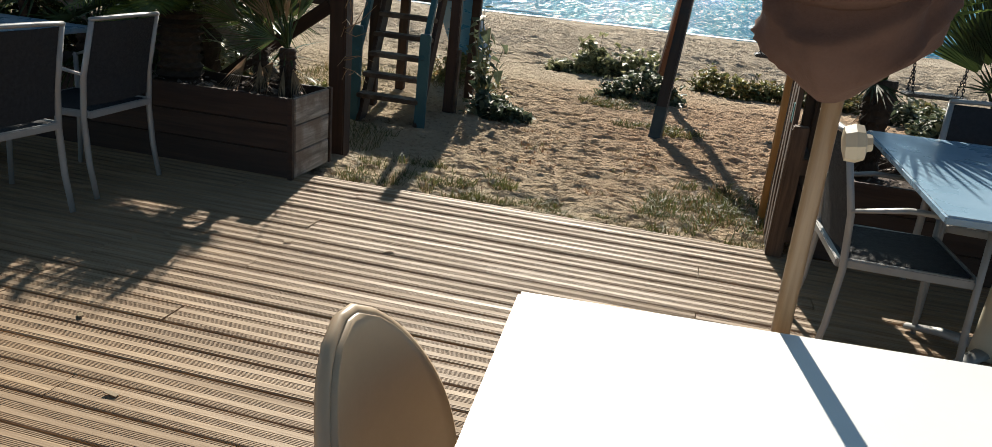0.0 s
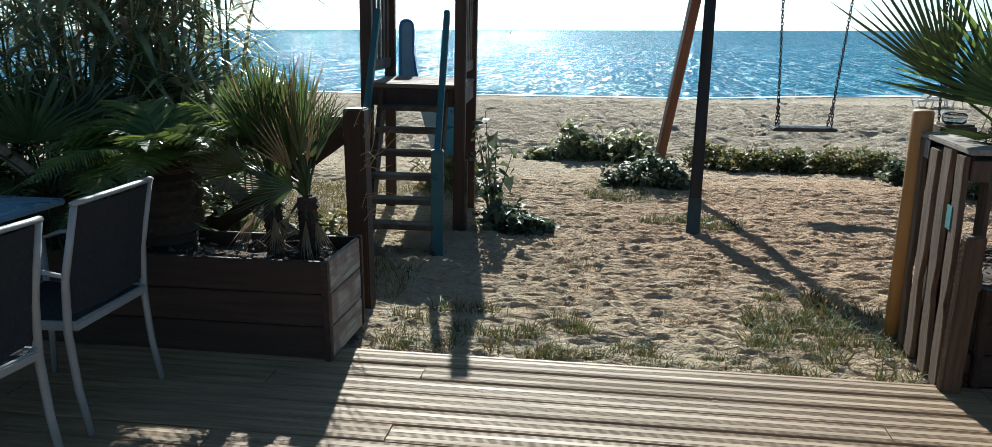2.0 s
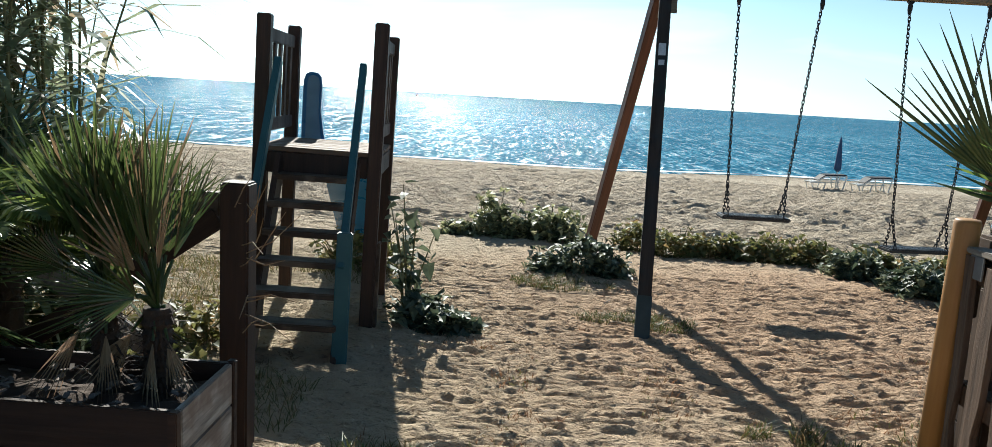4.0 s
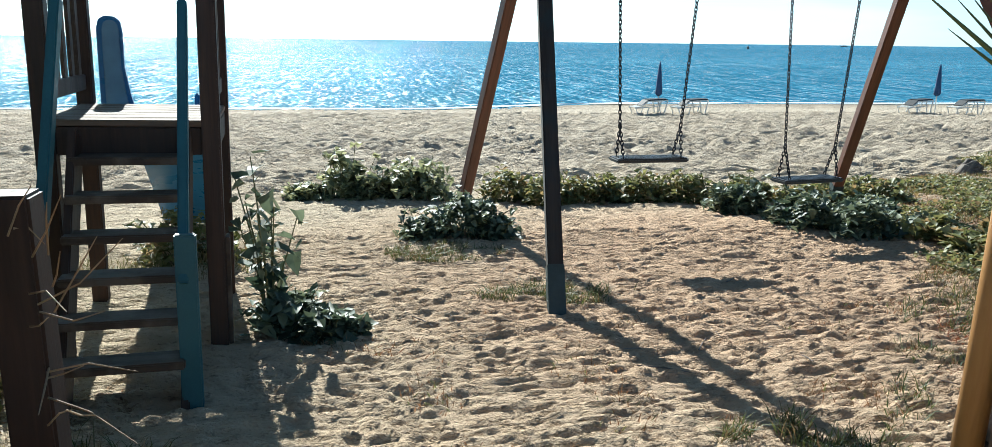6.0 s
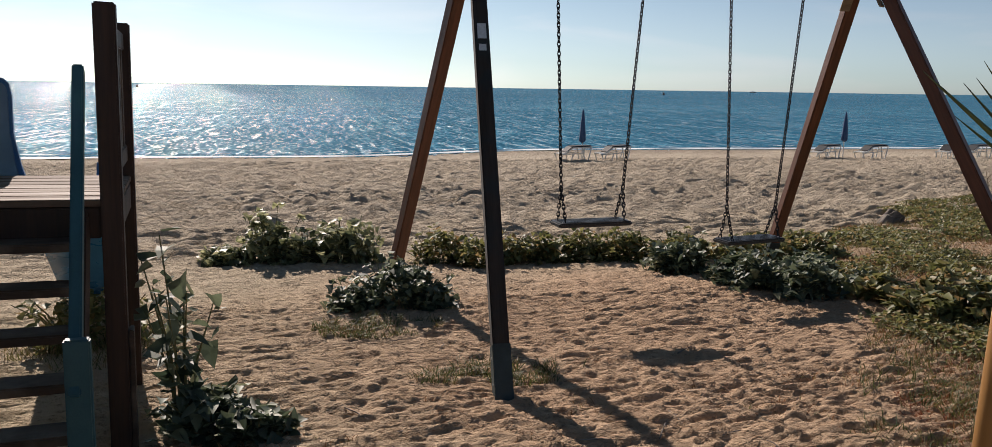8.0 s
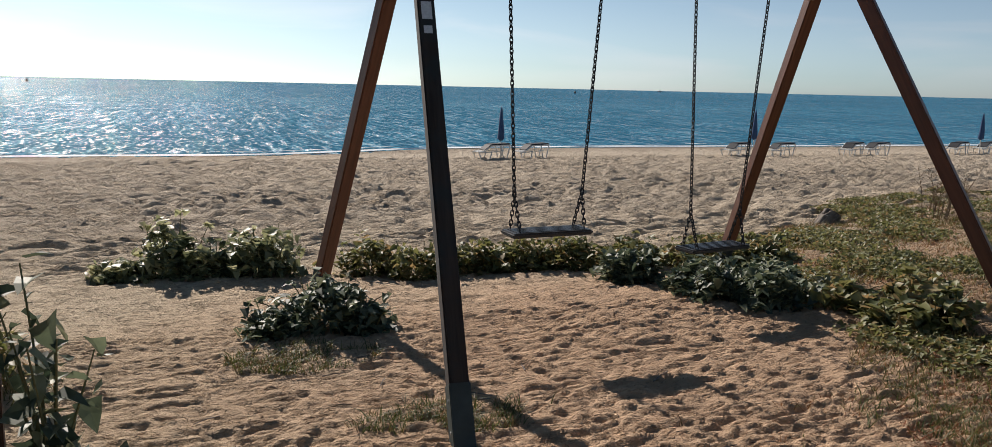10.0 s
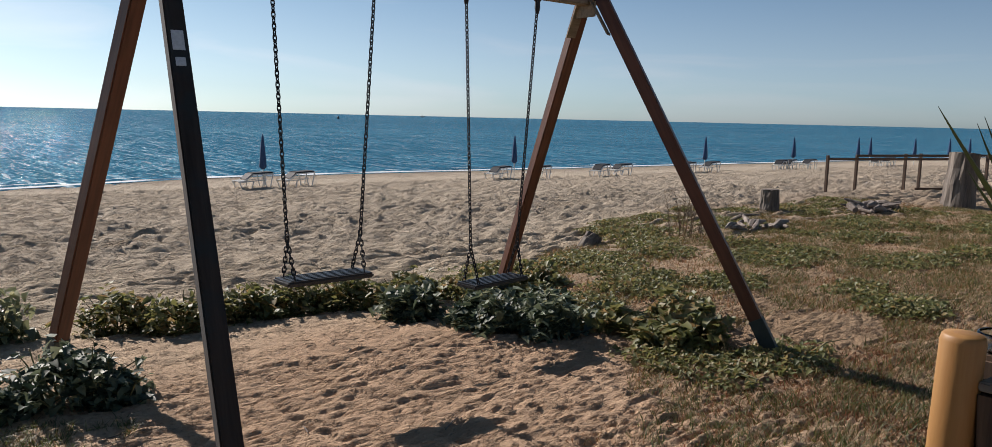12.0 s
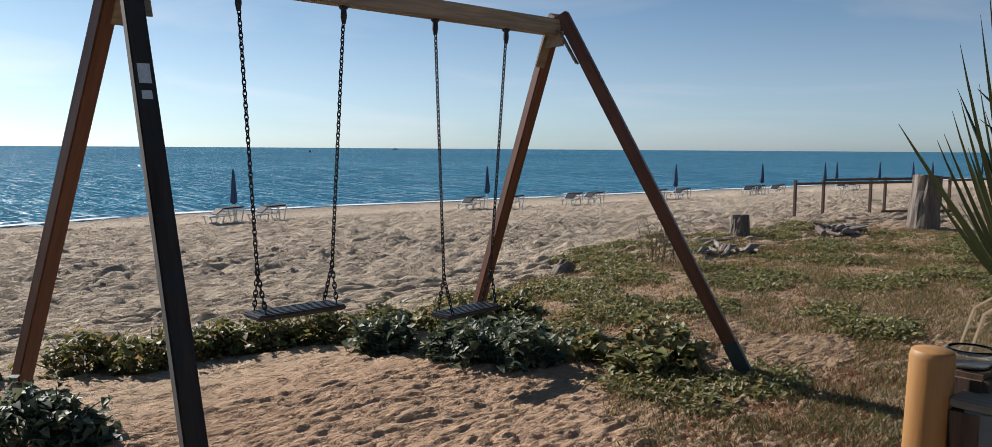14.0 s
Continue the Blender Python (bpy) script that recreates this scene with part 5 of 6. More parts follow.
grass_stuff("grass", "grass and weeds behind the fence", "grass", 5000, field(-4.0, -1.95, 5.0, 8.5, 1.6, -0.15, lambda x, y: x < -2.75 or y > 5.2 and y < 5.9 or y > 8.0), 0.09, 0.003, GRASS, 73, 0.8)
grass_stuff("dry_litter", "dead leaves and straw under the reeds", "leaf litter", 4500, field(-4.2, -2.2, 4.9, 6.4, 1.5, -0.4, lambda x, y: True), 0.02, 0.009, DRY_LEAF, 74, 2.2)

# ---- pallet planter and log post on the other side of the way out ----


def wavy_board(thick, w, h, seed):
    """An upright board whose long edges are split and worn; thick along x, w along y, h along z, centred."""
    r_ = random.Random(seed)
    bm = bmesh.new()
    n = 16
    rows = []
    for i in range(n + 1):
        z = -h / 2 + h * i / n
        notch = 0.020 * math.exp(-((z + 0.12) / 0.07) ** 2)
        a = -w / 2 + 0.007 * noise.noise((z * 9, seed, 0)) + notch
        b = w / 2 + 0.009 * noise.noise((z * 7, seed, 5)) - 0.4 * notch
        dx = 0.006 * noise.noise((z * 3, seed, 9))
        zz = z + (0.012 * r_.uniform(-1, 1) if i in (0, n) else 0)
        rows.append([bm.verts.new((x + dx, y, zz)) for x, y in ((-thick / 2, a + 0.003), (-thick / 2, b - 0.003), (-thick / 2 + 0.003, b), (thick / 2 - 0.003, b), (thick / 2, b - 0.003), (thick / 2, a + 0.003), (thick / 2 - 0.003, a), (-thick / 2 + 0.003, a))])
    for p, q in zip(rows, rows[1:]):
        for k in range(8):
            bm.faces.new((p[k], p[(k + 1) % 8], q[(k + 1) % 8], q[k]))
    bm.faces.new(rows[0][::-1])
    bm.faces.new(rows[-1])
    bmesh.ops.recalc_face_normals(bm, faces=bm.faces)
    return bm


def make_pallet():
    # local y along the pallet, towards the sea; boards face -x
    t = thing("pallet_fence", "weathered upright wooden pallet with gaps, bleached top board", "pallet", pose(0.80, 4.40, -0.02, 0, 0, 1.0))
    for y, w, h in ((0.09, 0.085, 1.0), (0.25, 0.095, 1.01), (0.42, 0.095, 0.99), (0.56, 0.06, 1.0)):
        part("slat", wavy_board(0.024, w, h, int(y * 100)), PALLET, t, "", pose(-0.055, y, h / 2, rnd.uniform(-2.2, 2.2), 0, 0))
    for y in (0.18, 0.48):
        part("slat", box(0.02, 0.095, 1.0, 0.004), PALLET, t, "", pose(0.075, y, 0.5))
    for z in (0.12, 0.48, 0.94):
        part("stringer", box(0.10, 0.56, 0.085, 0.005), PALLET, t, "", pose(0.01, 0.32, z))
    part("top_board", box(0.135, 0.60, 0.022, 0.004), PALLET_TOP, t, "bleached grey top board", pose(0.0, 0.31, 1.02))
    part("short_post", box(0.075, 0.05, 0.70, 0.005), PALLET, t, "short upright off-cut", pose(-0.03, -0.035, 0.35, 3, 0, 0))
    for k in range(5):
        part("rib", box(0.006, 0.004, 0.66, 0.001), PALLET, t, "", pose(-0.070, -0.053 + 0.009 * k, 0.35, 3, 0, 0))
    part("paint_mark", box(0.003, 0.055, 0.10, 0.001), plain("turquoise_paint", (0.05, 0.20, 0.21), 0.6, 0, 0.4), t, "smear of turquoise paint", pose(-0.0672, 0.14, 0.73))
    return t


make_pallet()
solid("log_post", lathe([(0.047, -0.25), (0.047, 1.09), (0.044, 1.102), (0.041, 1.106)], 40, 0.006, 3), LOG, "peeled yellow pine log post with a sawn top", "post", pose(0.735, 5.08, 0, 1.5, 0, 0), smooth=True)
corner = thing("corner_block", "dark weathered timber corner of the planter box", "planter", pose(0.87, 5.03, 0, 0, 0, 3))
part("block", box(0.15, 0.13, 0.17, 0.012), RAIL_WOOD, corner, "", pose(0.0, 0.0, 0.965))
part("side_board", box(0.022, 0.10, 0.26, 0.004), PALLET, corner, "", pose(-0.086, 0.03, 0.87))
part("corner_leg", box(0.10, 0.10, 0.90, 0.006), RAIL_WOOD, corner, "", pose(0.0, 0.0, 0.395))
part("corner_leg", box(0.04, 0.06, 0.90, 0.006), RAIL_WOOD, corner, "", pose(-0.05, -0.11, 0.395))
PLATE_GREY = plain("grey_plate", (0.16, 0.16, 0.16), 0.9, 0, 0.4, 9, 0.2, 0.1)
plate = solid("plate", box(0.006, 0.095, 0.085, 0.002), PLATE_GREY, "small grey plate screwed below the top board", "plate", pose(0.729, 4.93, 0.945))
jar = thing("glass_jar", "empty clear glass jar standing on the timber block", "jar", pose(0.86, 5.02, 1.051))
part("glass", lathe([(0.040, 0.0), (0.050, 0.006), (0.054, 0.036), (0.049, 0.046), (0.046, 0.045), (0.051, 0.036), (0.047, 0.010), (0.036, 0.006)], 20), GLASS, jar, "", smooth=True)

plank_box("planter", "red-brown timber planter box beside the pallet", 2.55, 4.50, 2.0, 1.68, 0.75, 0.43, 3, PLANTER, PLANTER, 0.36)
# front frond takes the backlit leaf colour, the other green ones shaded tones
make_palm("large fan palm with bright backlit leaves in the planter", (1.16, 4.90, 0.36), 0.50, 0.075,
          [(180, 47, 0.56, 0.60, 82, PALM_SHADED, 67, 63), (222, 32, 0.40, 0.22, 0, PALM_DARK, 270), (198, 60, 0.34, 0.58, 90, PALM_DARK, 84), (188, 74, 0.32, 0.52, 84, PALM_DARK, 50), (200, 84, 0.36, 0.50, 96, PALM_DARK, 55), (243, 50, 0.42, 0.58, 8, PALM_LIT, 150, 70), (14, 74, 0.36, 0.5, 88, PALM_DARK, 60), (8, 84, 0.36, 0.50, 85, PALM_DARK, 60), (60, 86, 0.34, 0.52, 100, PALM_DARK, 40), (195, 82, 0.32, 0.52, 0, PALM_DARK, 62), (225, 38, 0.20, 0.32, 10, PALM_DARK, 64), (340, 84, 0.34, 0.5, 60, PALM_DARK, 60), (300, 80, 0.30, 0.6, 90, PALM_DARK, 60), (330, 76, 0.36, 0.6, 80, PALM_DARK, 50), (250, 14, 0.2, 0.26, 0, PALM_DARK), (150, -66, 0.12, 0.22, 90, DRY_LEAF, 24), (190, -72, 0.12, 0.24, 80, DRY_LEAF, 24)], PALM_LIT, 47)
strand_rng = random.Random(77)
for i in range(8):
    a = radians(strand_rng.uniform(120, 250))
    d = Vector((math.cos(a), math.sin(a), 0))
    o = Vector((1.16, 4.90, 0.95)) + d * 0.05
    reach, fall = strand_rng.uniform(0.06, 0.22), strand_rng.uniform(0.05, 0.30)
    crest = strand_rng.uniform(0.10, 0.32)
    pts = [o, o + d * reach * 0.35 + Vector((0, 0, crest)), o + d * reach * 0.8 + Vector((0, 0, crest * 0.75)), o + d * reach + Vector((0, 0, crest * 0.2)), o + d * reach * 1.05 + Vector((strand_rng.gauss(0, 0.03), strand_rng.gauss(0, 0.03), -fall))]
    solid("dry_palm_strand", tube(pts, [0.002, 0.004, 0.006, 0.004, 0.001], 6, flat=0.25), DRY_LEAF, "long dry straw-coloured palm strand hanging over the planter", "dead leaf", None, "dry strands of the palm")
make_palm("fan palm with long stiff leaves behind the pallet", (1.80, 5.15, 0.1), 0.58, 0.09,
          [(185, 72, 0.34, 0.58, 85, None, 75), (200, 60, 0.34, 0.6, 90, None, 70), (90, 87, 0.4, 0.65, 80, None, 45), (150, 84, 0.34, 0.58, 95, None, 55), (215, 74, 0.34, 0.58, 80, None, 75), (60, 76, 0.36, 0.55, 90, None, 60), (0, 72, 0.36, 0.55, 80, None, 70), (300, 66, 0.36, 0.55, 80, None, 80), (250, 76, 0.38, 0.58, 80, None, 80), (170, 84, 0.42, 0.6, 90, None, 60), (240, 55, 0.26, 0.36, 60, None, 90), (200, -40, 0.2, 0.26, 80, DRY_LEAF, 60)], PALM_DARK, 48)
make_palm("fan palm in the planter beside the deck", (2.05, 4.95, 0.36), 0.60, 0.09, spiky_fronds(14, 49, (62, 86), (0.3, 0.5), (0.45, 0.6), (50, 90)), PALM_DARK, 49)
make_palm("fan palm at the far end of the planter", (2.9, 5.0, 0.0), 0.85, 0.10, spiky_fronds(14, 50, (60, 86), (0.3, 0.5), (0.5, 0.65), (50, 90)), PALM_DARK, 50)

# ---- furniture on the deck ----


def make_chair(label, x, y, yaw):
    """Aluminium armchair with dark mesh; local +x is where the sitter looks, origin on the floor below the seat."""
    c = thing("armchair", label, "chair", pose(x, y, 0.0, 0, 0, yaw), "metal armchairs on the deck")
    fr = 0.0135
    for s in (-1, 1):
        yy = s * 0.245
        part("rear_leg", tube([(-0.255, yy, 0.0), (-0.225, yy, 0.18), (-0.212, yy, 0.40), (-0.228, yy, 0.60), (-0.292, yy * 0.97, 0.87)], [0.015, 0.017, 0.018, 0.017, 0.015], 8, flat=0.75), ALU, c, "", smooth=True)
        part("front_leg", tube([(0.25, yy, 0.0), (0.235, yy, 0.25), (0.225, yy, 0.62)], [0.014, 0.016, 0.015], 8, flat=0.75), ALU, c, "", smooth=True)
        part("armrest", tube([(-0.235, yy * 1.03, 0.615), (-0.05, yy * 1.05, 0.645), (0.14, yy * 1.05, 0.64), (0.245, yy * 1.03, 0.605)], [0.013, 0.021, 0.021, 0.013], 8, flat=0.5), ALU, c, "", smooth=True)
        part("seat_rail", box(0.46, 0.022, 0.034, 0.005), ALU, c, "", pose(0.0, s * 0.228, 0.415, 0, 1.5, 0))
    for x0 in (-0.225, 0.225):
        part("cross_rail", box(0.024, 0.45, 0.034, 0.005), ALU, c, "", pose(x0, 0, 0.415))
    part("seat", box(0.43, 0.435, 0.008, 0.003), MESH, c, "black woven mesh seat", pose(0, 0, 0.428))
    rows = []
    bm = bmesh.new()
    for z, xx in ((0.46, -0.214), (0.58, -0.227), (0.72, -0.255), (0.865, -0.290)):
        rows.append([(xx - 0.028 * (1 - (k / 4 - 1) ** 2), -0.236 + 0.472 * k / 8, z) for k in range(9)])
    for off in (0.0, 0.005):
        vs = [[bm.verts.new((p[0] + off, p[1], p[2])) for p in r] for r in rows]
        for a, b in zip(vs, vs[1:]):
            for k in range(8):
                bm.faces.new((a[k], a[k + 1], b[k + 1], b[k]) if off == 0 else (a[k], b[k], b[k + 1], a[k + 1]))
    part("backrest", bm, MESH, c, "black woven mesh back")
    part("top_rail", tube([(-0.291 - 0.028 * (1 - (k / 4 - 1) ** 2), -0.245 + 0.49 * k / 8, 0.878 + 0.008 * (1 - (k / 4 - 1) ** 2)) for k in range(9)], 0.016, 8, flat=0.7), ALU, c, "pale curved top rail", smooth=True)
    return c


chair_a = make_chair("grey aluminium armchair with black mesh at the blue table", -2.70, 2.88, 178)
for lab, x, y, yaw in (("grey aluminium armchair with black mesh beside the planter", -2.76, 3.55, 184), ("grey aluminium armchair with black mesh at the table's end", -2.66, 2.14, 174), ("grey aluminium armchair across the blue table", -4.25, 3.1, 2), ("grey aluminium armchair with black mesh pushed under the table", 1.10, 3.43, 6), ("grey aluminium armchair at the pale blue table", 1.62, 4.12, -92), ("grey aluminium armchair across the pale blue table", 2.35, 3.5, 180)):
    make_chair(lab, x, y, yaw)


def make_table(name, label, x, y, yaw, w, d, h, top_mat, base_mat, r_base=0.22):
    t = thing(name, label, "table", pose(x, y, 0, 0, 0, yaw))
    part("tabletop", box(w, d, 0.028, 0.006), top_mat, t, "", pose(0, 0, h - 0.014))
    part("pedestal", lathe([(0.075, 0.05), (0.07, 0.12), (0.06, 0.4), (0.07, h - 0.05), (0.14, h - 0.032), (0.14, h - 0.029)], 24), base_mat, t, "round pedestal", smooth=True)
    for k in range(4):
        part("foot", tube([(0.05, 0, 0.07), (0.2, 0, 0.055), (0.34, 0, 0.018)], [0.035, 0.03, 0.022], 8, flat=0.6), ALU, t, "", pose(0, 0, 0, 0, 0, 45 + 90 * k), smooth=True)
    return t


make_table("dining_table", "white laminate table, glaring in the sun", 0.78, 1.33, 7.0, 1.22, 0.82, 0.74, WHITE_TOP, CREAM)
make_table("dining_table", "blue laminate table dappled with leaf shade", -3.42, 3.10, 1.0, 0.80, 1.75, 0.74, BLUE_TOP, ALU)
make_table("dining_table", "pale blue table crossed by palm leaf shadows", 1.55, 3.50, 3.0, 0.98, 1.34, 0.74, BLUE_TOP, CREAM)


def make_shell_chair():
    """Moulded tan chair; local +x is where the sitter looks."""
    c = thing("shell_chair", "tan moulded leatherette shell chair with piped edge", "chair", pose(0.25, 1.24, 0, 0, 0, -2))
    n, k = 20, 36

    def surf(u, v):
        # v: 0 at the seat front, 1 at the top of the back; u across
        ang = smooth01(0.36, 0.60, v)
        if v < 0.40:
            x, z = 0.24 - v / 0.40 * 0.38, 0.445 - 0.02 * math.sin(v / 0.40 * math.pi)
        elif v < 0.62:
            a = (v - 0.40) / 0.22 * radians(80)
            x, z = -0.14 - 0.10 * math.sin(a), 0.445 + 0.10 * (1 - math.cos(a))
        else:
            q = (v - 0.62) / 0.38
            x, z = -0.238 - 0.045 * q, 0.528 + 0.30 * q
        half = 0.195 * (0.75 + 0.25 * smooth01(0.0, 0.12, v))
        if v > 0.60:
            q = (v - 0.60) / 0.40
            half = 0.195 * max(0.0, 1 - (q * 0.99) ** 2.1) ** 0.62
        side = u * half
        return Vector((x + 1.7 * side * side * ang, side, z + 0.9 * side * side * (1 - ang)))

    bm = bmesh.new()
    vs = [[bm.verts.new(surf(-1 + 2 * i / n, j / k)) for i in range(n + 1)] for j in range(k + 1)]
    for j in range(k):
        for i in range(n):
            bm.faces.new((vs[j][i], vs[j][i + 1], vs[j + 1][i + 1], vs[j + 1][i]))
    bmesh.ops.recalc_face_normals(bm, faces=bm.faces)
    bmesh.ops.solidify(bm, geom=bm.faces[:], thickness=0.02)
    bmesh.ops.recalc_face_normals(bm, faces=bm.faces)
    part("shell", bm, TAN, c, "smooth tan seat shell", smooth=True)
    rim = [surf(-1, j / k) for j in range(k + 1)] + [surf(1, j / k) for j in range(k, -1, -1)]
    part("piping", tube(rim, 0.0115, 8), TAN, c, "rolled piped edge", smooth=True)
    for sx in (-1, 1):
        for sy in (-1, 1):
            part("leg", tube([(sx * 0.13, sy * 0.13, 0.42), (sx * 0.21, sy * 0.21, 0.0)], 0.012, 8), ALU, c, "")
    return c


make_shell_chair()


KNOB = plain("cream_plastic", (0.50, 0.42, 0.30), 0.5, 0, 0.2, 8, 0.1)


def make_parasol(label, x, y, canvas, pole_mat, low, high, r, seed):
    r_ = random.Random(seed)
    p = thing("parasol", label, "parasol", pose(x, y, 0.0))
    part("pole", lathe([(0.0175, 0.0), (0.0175, 2.75)], 16), pole_mat, p, "varnished wooden pole", smooth=True)
    part("base", lathe([(0.24, 0.0), (0.25, 0.02), (0.24, 0.06), (0.06, 0.08), (0.04, 0.25)], 28), SHOE, p, "heavy round base")
    bm = bmesh.new()
    n, steps_up = 80, 60
    rings = []
    sag_at = radians(250)                       # where the wrapped cloth hangs lowest
    for i in range(steps_up + 1):
        f = (i / steps_up) ** 1.6
        z = low + (high - low) * f
        s = 0.40 + 0.60 * math.sin(min(1.0, f / 0.065) * math.pi / 2) - 0.80 * max(0.0, f - 0.16) ** 0.9
        ring = []
        for k in range(n):
            a = 2 * math.pi * k / n
            droop = 0.055 * (1 - math.cos(a - sag_at))
            wrap = math.sin((z - low - 1.6 * droop) * 2 * math.pi / 0.085 + 0.9 * math.sin(2 * a))
            fold = 0.055 * math.sin(7 * a + 2.5 * z) + 0.045 * math.sin(4 * a - 5 * z + 1.0) + 0.02 * math.sin(17 * a + 3 * z)
            near_hem = max(0.0, 1 - f / 0.42)
            crest = 0.11 * near_hem * max(-0.55, wrap) ** 3
            rr = r * s * (0.95 + fold * (1 - 0.4 * near_hem) + crest)
            ring.append(bm.verts.new((rr * math.cos(a), rr * math.sin(a), z + droop * near_hem)))
        rings.append(ring)
    for a, b in zip(rings, rings[1:]):
        for k in range(n):
            bm.faces.new((a[k], a[(k + 1) % n], b[(k + 1) % n], b[k]))
    bm.faces.new(rings[0][::-1])
    canopy = part("canopy", bm, canvas, p, "folded canvas canopy", smooth=True)
    belt = [(r * 1.01 * math.cos(a), r * 1.01 * math.sin(a), low + 0.17 + 0.07 * (1 - math.cos(a - sag_at))) for a in [2 * math.pi * q / 60 for q in range(60)]]
    part("tie_strap", tube(belt, 0.010, 6, closed=True, flat=2.2), canvas, canopy, "", smooth=True)
    part("knob", lathe([(0.012, -0.022), (0.030, -0.018), (0.034, 0.0), (0.030, 0.013), (0.016, 0.017), (0.014, 0.026)], 8), KNOB, p, "cream clamp knob", pose(0.048, -0.02, low - 0.065, 0, 80, 0))
    return p


make_parasol("closed taupe canvas parasol beside the white table", 0.615, 1.765, CANVAS, POLE_WOOD, 1.165, 2.45, 0.145, 1)
make_parasol("closed navy blue parasol standing in the blue table", -3.62, 3.45, CANVAS_BLUE, ALU, 1.36, 2.5, 0.14, 2)
deck_bits = random.Random(9)
for i in range(9):
    solid("dry_leaf", box(deck_bits.uniform(0.03, 0.06), 0.02, 0.003, 0.001), DRY_LEAF, "curled dry leaf lying on the deck", "leaf", pose(deck_bits.uniform(-2.2, 0.6), deck_bits.uniform(1.6, 4.1), 0.006, deck_bits.uniform(-8, 8), deck_bits.uniform(-8, 8), deck_bits.uniform(0, 360)), "fallen leaves on the deck")

# ---- along the beach ----


def make_stump(label, x, y, r, h, seed, tilt=0.0):
    z = ground_z(x, y)
    return solid("tree_stump", lathe([(r * 1.12, -0.15), (r * 1.05, 0.05), (r, h * 0.4), (r * 0.96, h * 0.7), (r * 0.95, h * 0.97), (r * 0.9, h), (r * 0.2, h + 0.01)], 26, 0.12, seed), OLD_LOG, label, "stump", pose(x, y, z, 0, tilt, 0))


make_stump("short dark weathered stump at the edge of the beach", 11.75, 13.15, 0.17, 0.42, 1)
make_stump("thick pale weathered tree stump in the grass", 16.4, 11.85, 0.30, 1.12, 2, 5)
make_stump("charred wood chunk half buried in the grass", 6.6, 12.5, 0.13, 0.16, 3, 35)


def make_rail_fence():
    x0, y0 = 17.0, 15.2
    f = thing("rail_fence", "dark timber post-and-rail fence in the sand", "fence", pose(x0, y0, 0))
    for i, (dx, dy) in enumerate(((0, 0), (1.15, -0.1), (2.6, -0.6), (3.6, -0.5), (3.2, -1.9), (4.2, -1.9))):
        z = ground_z(x0 + dx, y0 + dy)
        part("post", box(0.065, 0.065, 1.05, 0.006), RAIL_WOOD, f, "", pose(dx, dy, z + 0.42))
    for a, b in (((0, 0, 0.72), (3.4, -1.85, 0.78)), ((1.1, -0.1, 0.80), (4.4, -1.9, 0.86)), ((4.3, -1.9, 0.8), (9.0, -4.0, 0.9)), ((2.6, -0.9, -0.02), (4.3, -2.0, 0.0))):
        bm, m = bar((a[0], a[1], a[2]), (b[0], b[1], b[2]), 0.045, 0.06, 0.006)
        part("rail", bm, RAIL_WOOD, f, "", m)
    return f


make_rail_fence()


def make_driftwood(x, y, seed, n, label):
    r_ = random.Random(seed)
    t = thing("driftwood", label, "driftwood", pose(x, y, ground_z(x, y)), "driftwood heaps")
    for _ in range(n):
        a, l_ = r_.uniform(0, 6.283), r_.uniform(0.25, 0.6)
        d = Vector((math.cos(a), math.sin(a), r_.uniform(-0.1, 0.5))) * l_
        o = Vector((r_.gauss(0, 0.25), r_.gauss(0, 0.15), r_.uniform(0.02, 0.14)))
        r0 = r_.uniform(0.02, 0.06)
        part("branch", tube([o - d * 0.5, o + Vector((r_.gauss(0, 0.04), r_.gauss(0, 0.04), 0.03)), o + d * 0.5], [r0, r0 * 1.2, r0 * 0.4], 7), DRIFT, t, "")
    return t


make_driftwood(9.35, 11.7, 1, 11, "heap of bleached driftwood on the sand")
make_driftwood(13.6, 12.2, 2, 30, "heap of grey driftwood in the grass")


def make_lounger(x, y, yaw, label):
    z = ground_z(x, y)
    l_ = thing("sun_lounger", label, "sun lounger", pose(x, y, z, 0, 0, yaw), "sun loungers near the water")
    for s in (-1, 1):
        yy = s * 0.32
        part("side_rail", tube([(-0.95, yy, 0.36), (-0.62, yy, 0.40), (-0.25, yy, 0.66), (0.80, yy, 0.70)], 0.032, 8), WHITE_PAINT, l_, "")
        part("low_rail", tube([(-0.95, yy, 0.33), (0.45, yy, 0.42)], 0.026, 8), WHITE_PAINT, l_, "")
        for x0, x1, z1 in ((-0.78, -0.90, 0.36), (-0.30, -0.20, 0.40), (0.45, 0.30, 0.66), (0.62, 0.80, 0.70)):
            part("leg", tube([(x0, yy, 0.0), (x1, yy, z1)], 0.030, 8), WHITE_PAINT, l_, "")
    for k in range(4):
        part("slat", box(0.08, 0.60, 0.02, 0.004), WHITE_PAINT, l_, "", pose(-0.92 + k * 0.10, 0, 0.385 + 0.01 * k))
    bm, m = bar((-0.58, 0, 0.46), (-0.23, 0, 0.72), 0.05, 0.62, 0.015)
    part("cushion", bm, MESH, l_, "dark cushion", Matrix.Translation((-0.405, 0, 0.585)) @ pose(0, 0, 0, 0, -37, 0) @ pose(0, 0, 0, 0, 90, 0))
    part("cushion", box(1.02, 0.62, 0.07, 0.02), MESH, l_, "dark cushion", pose(0.29, 0, 0.735, 0, -2, 0))
    return l_


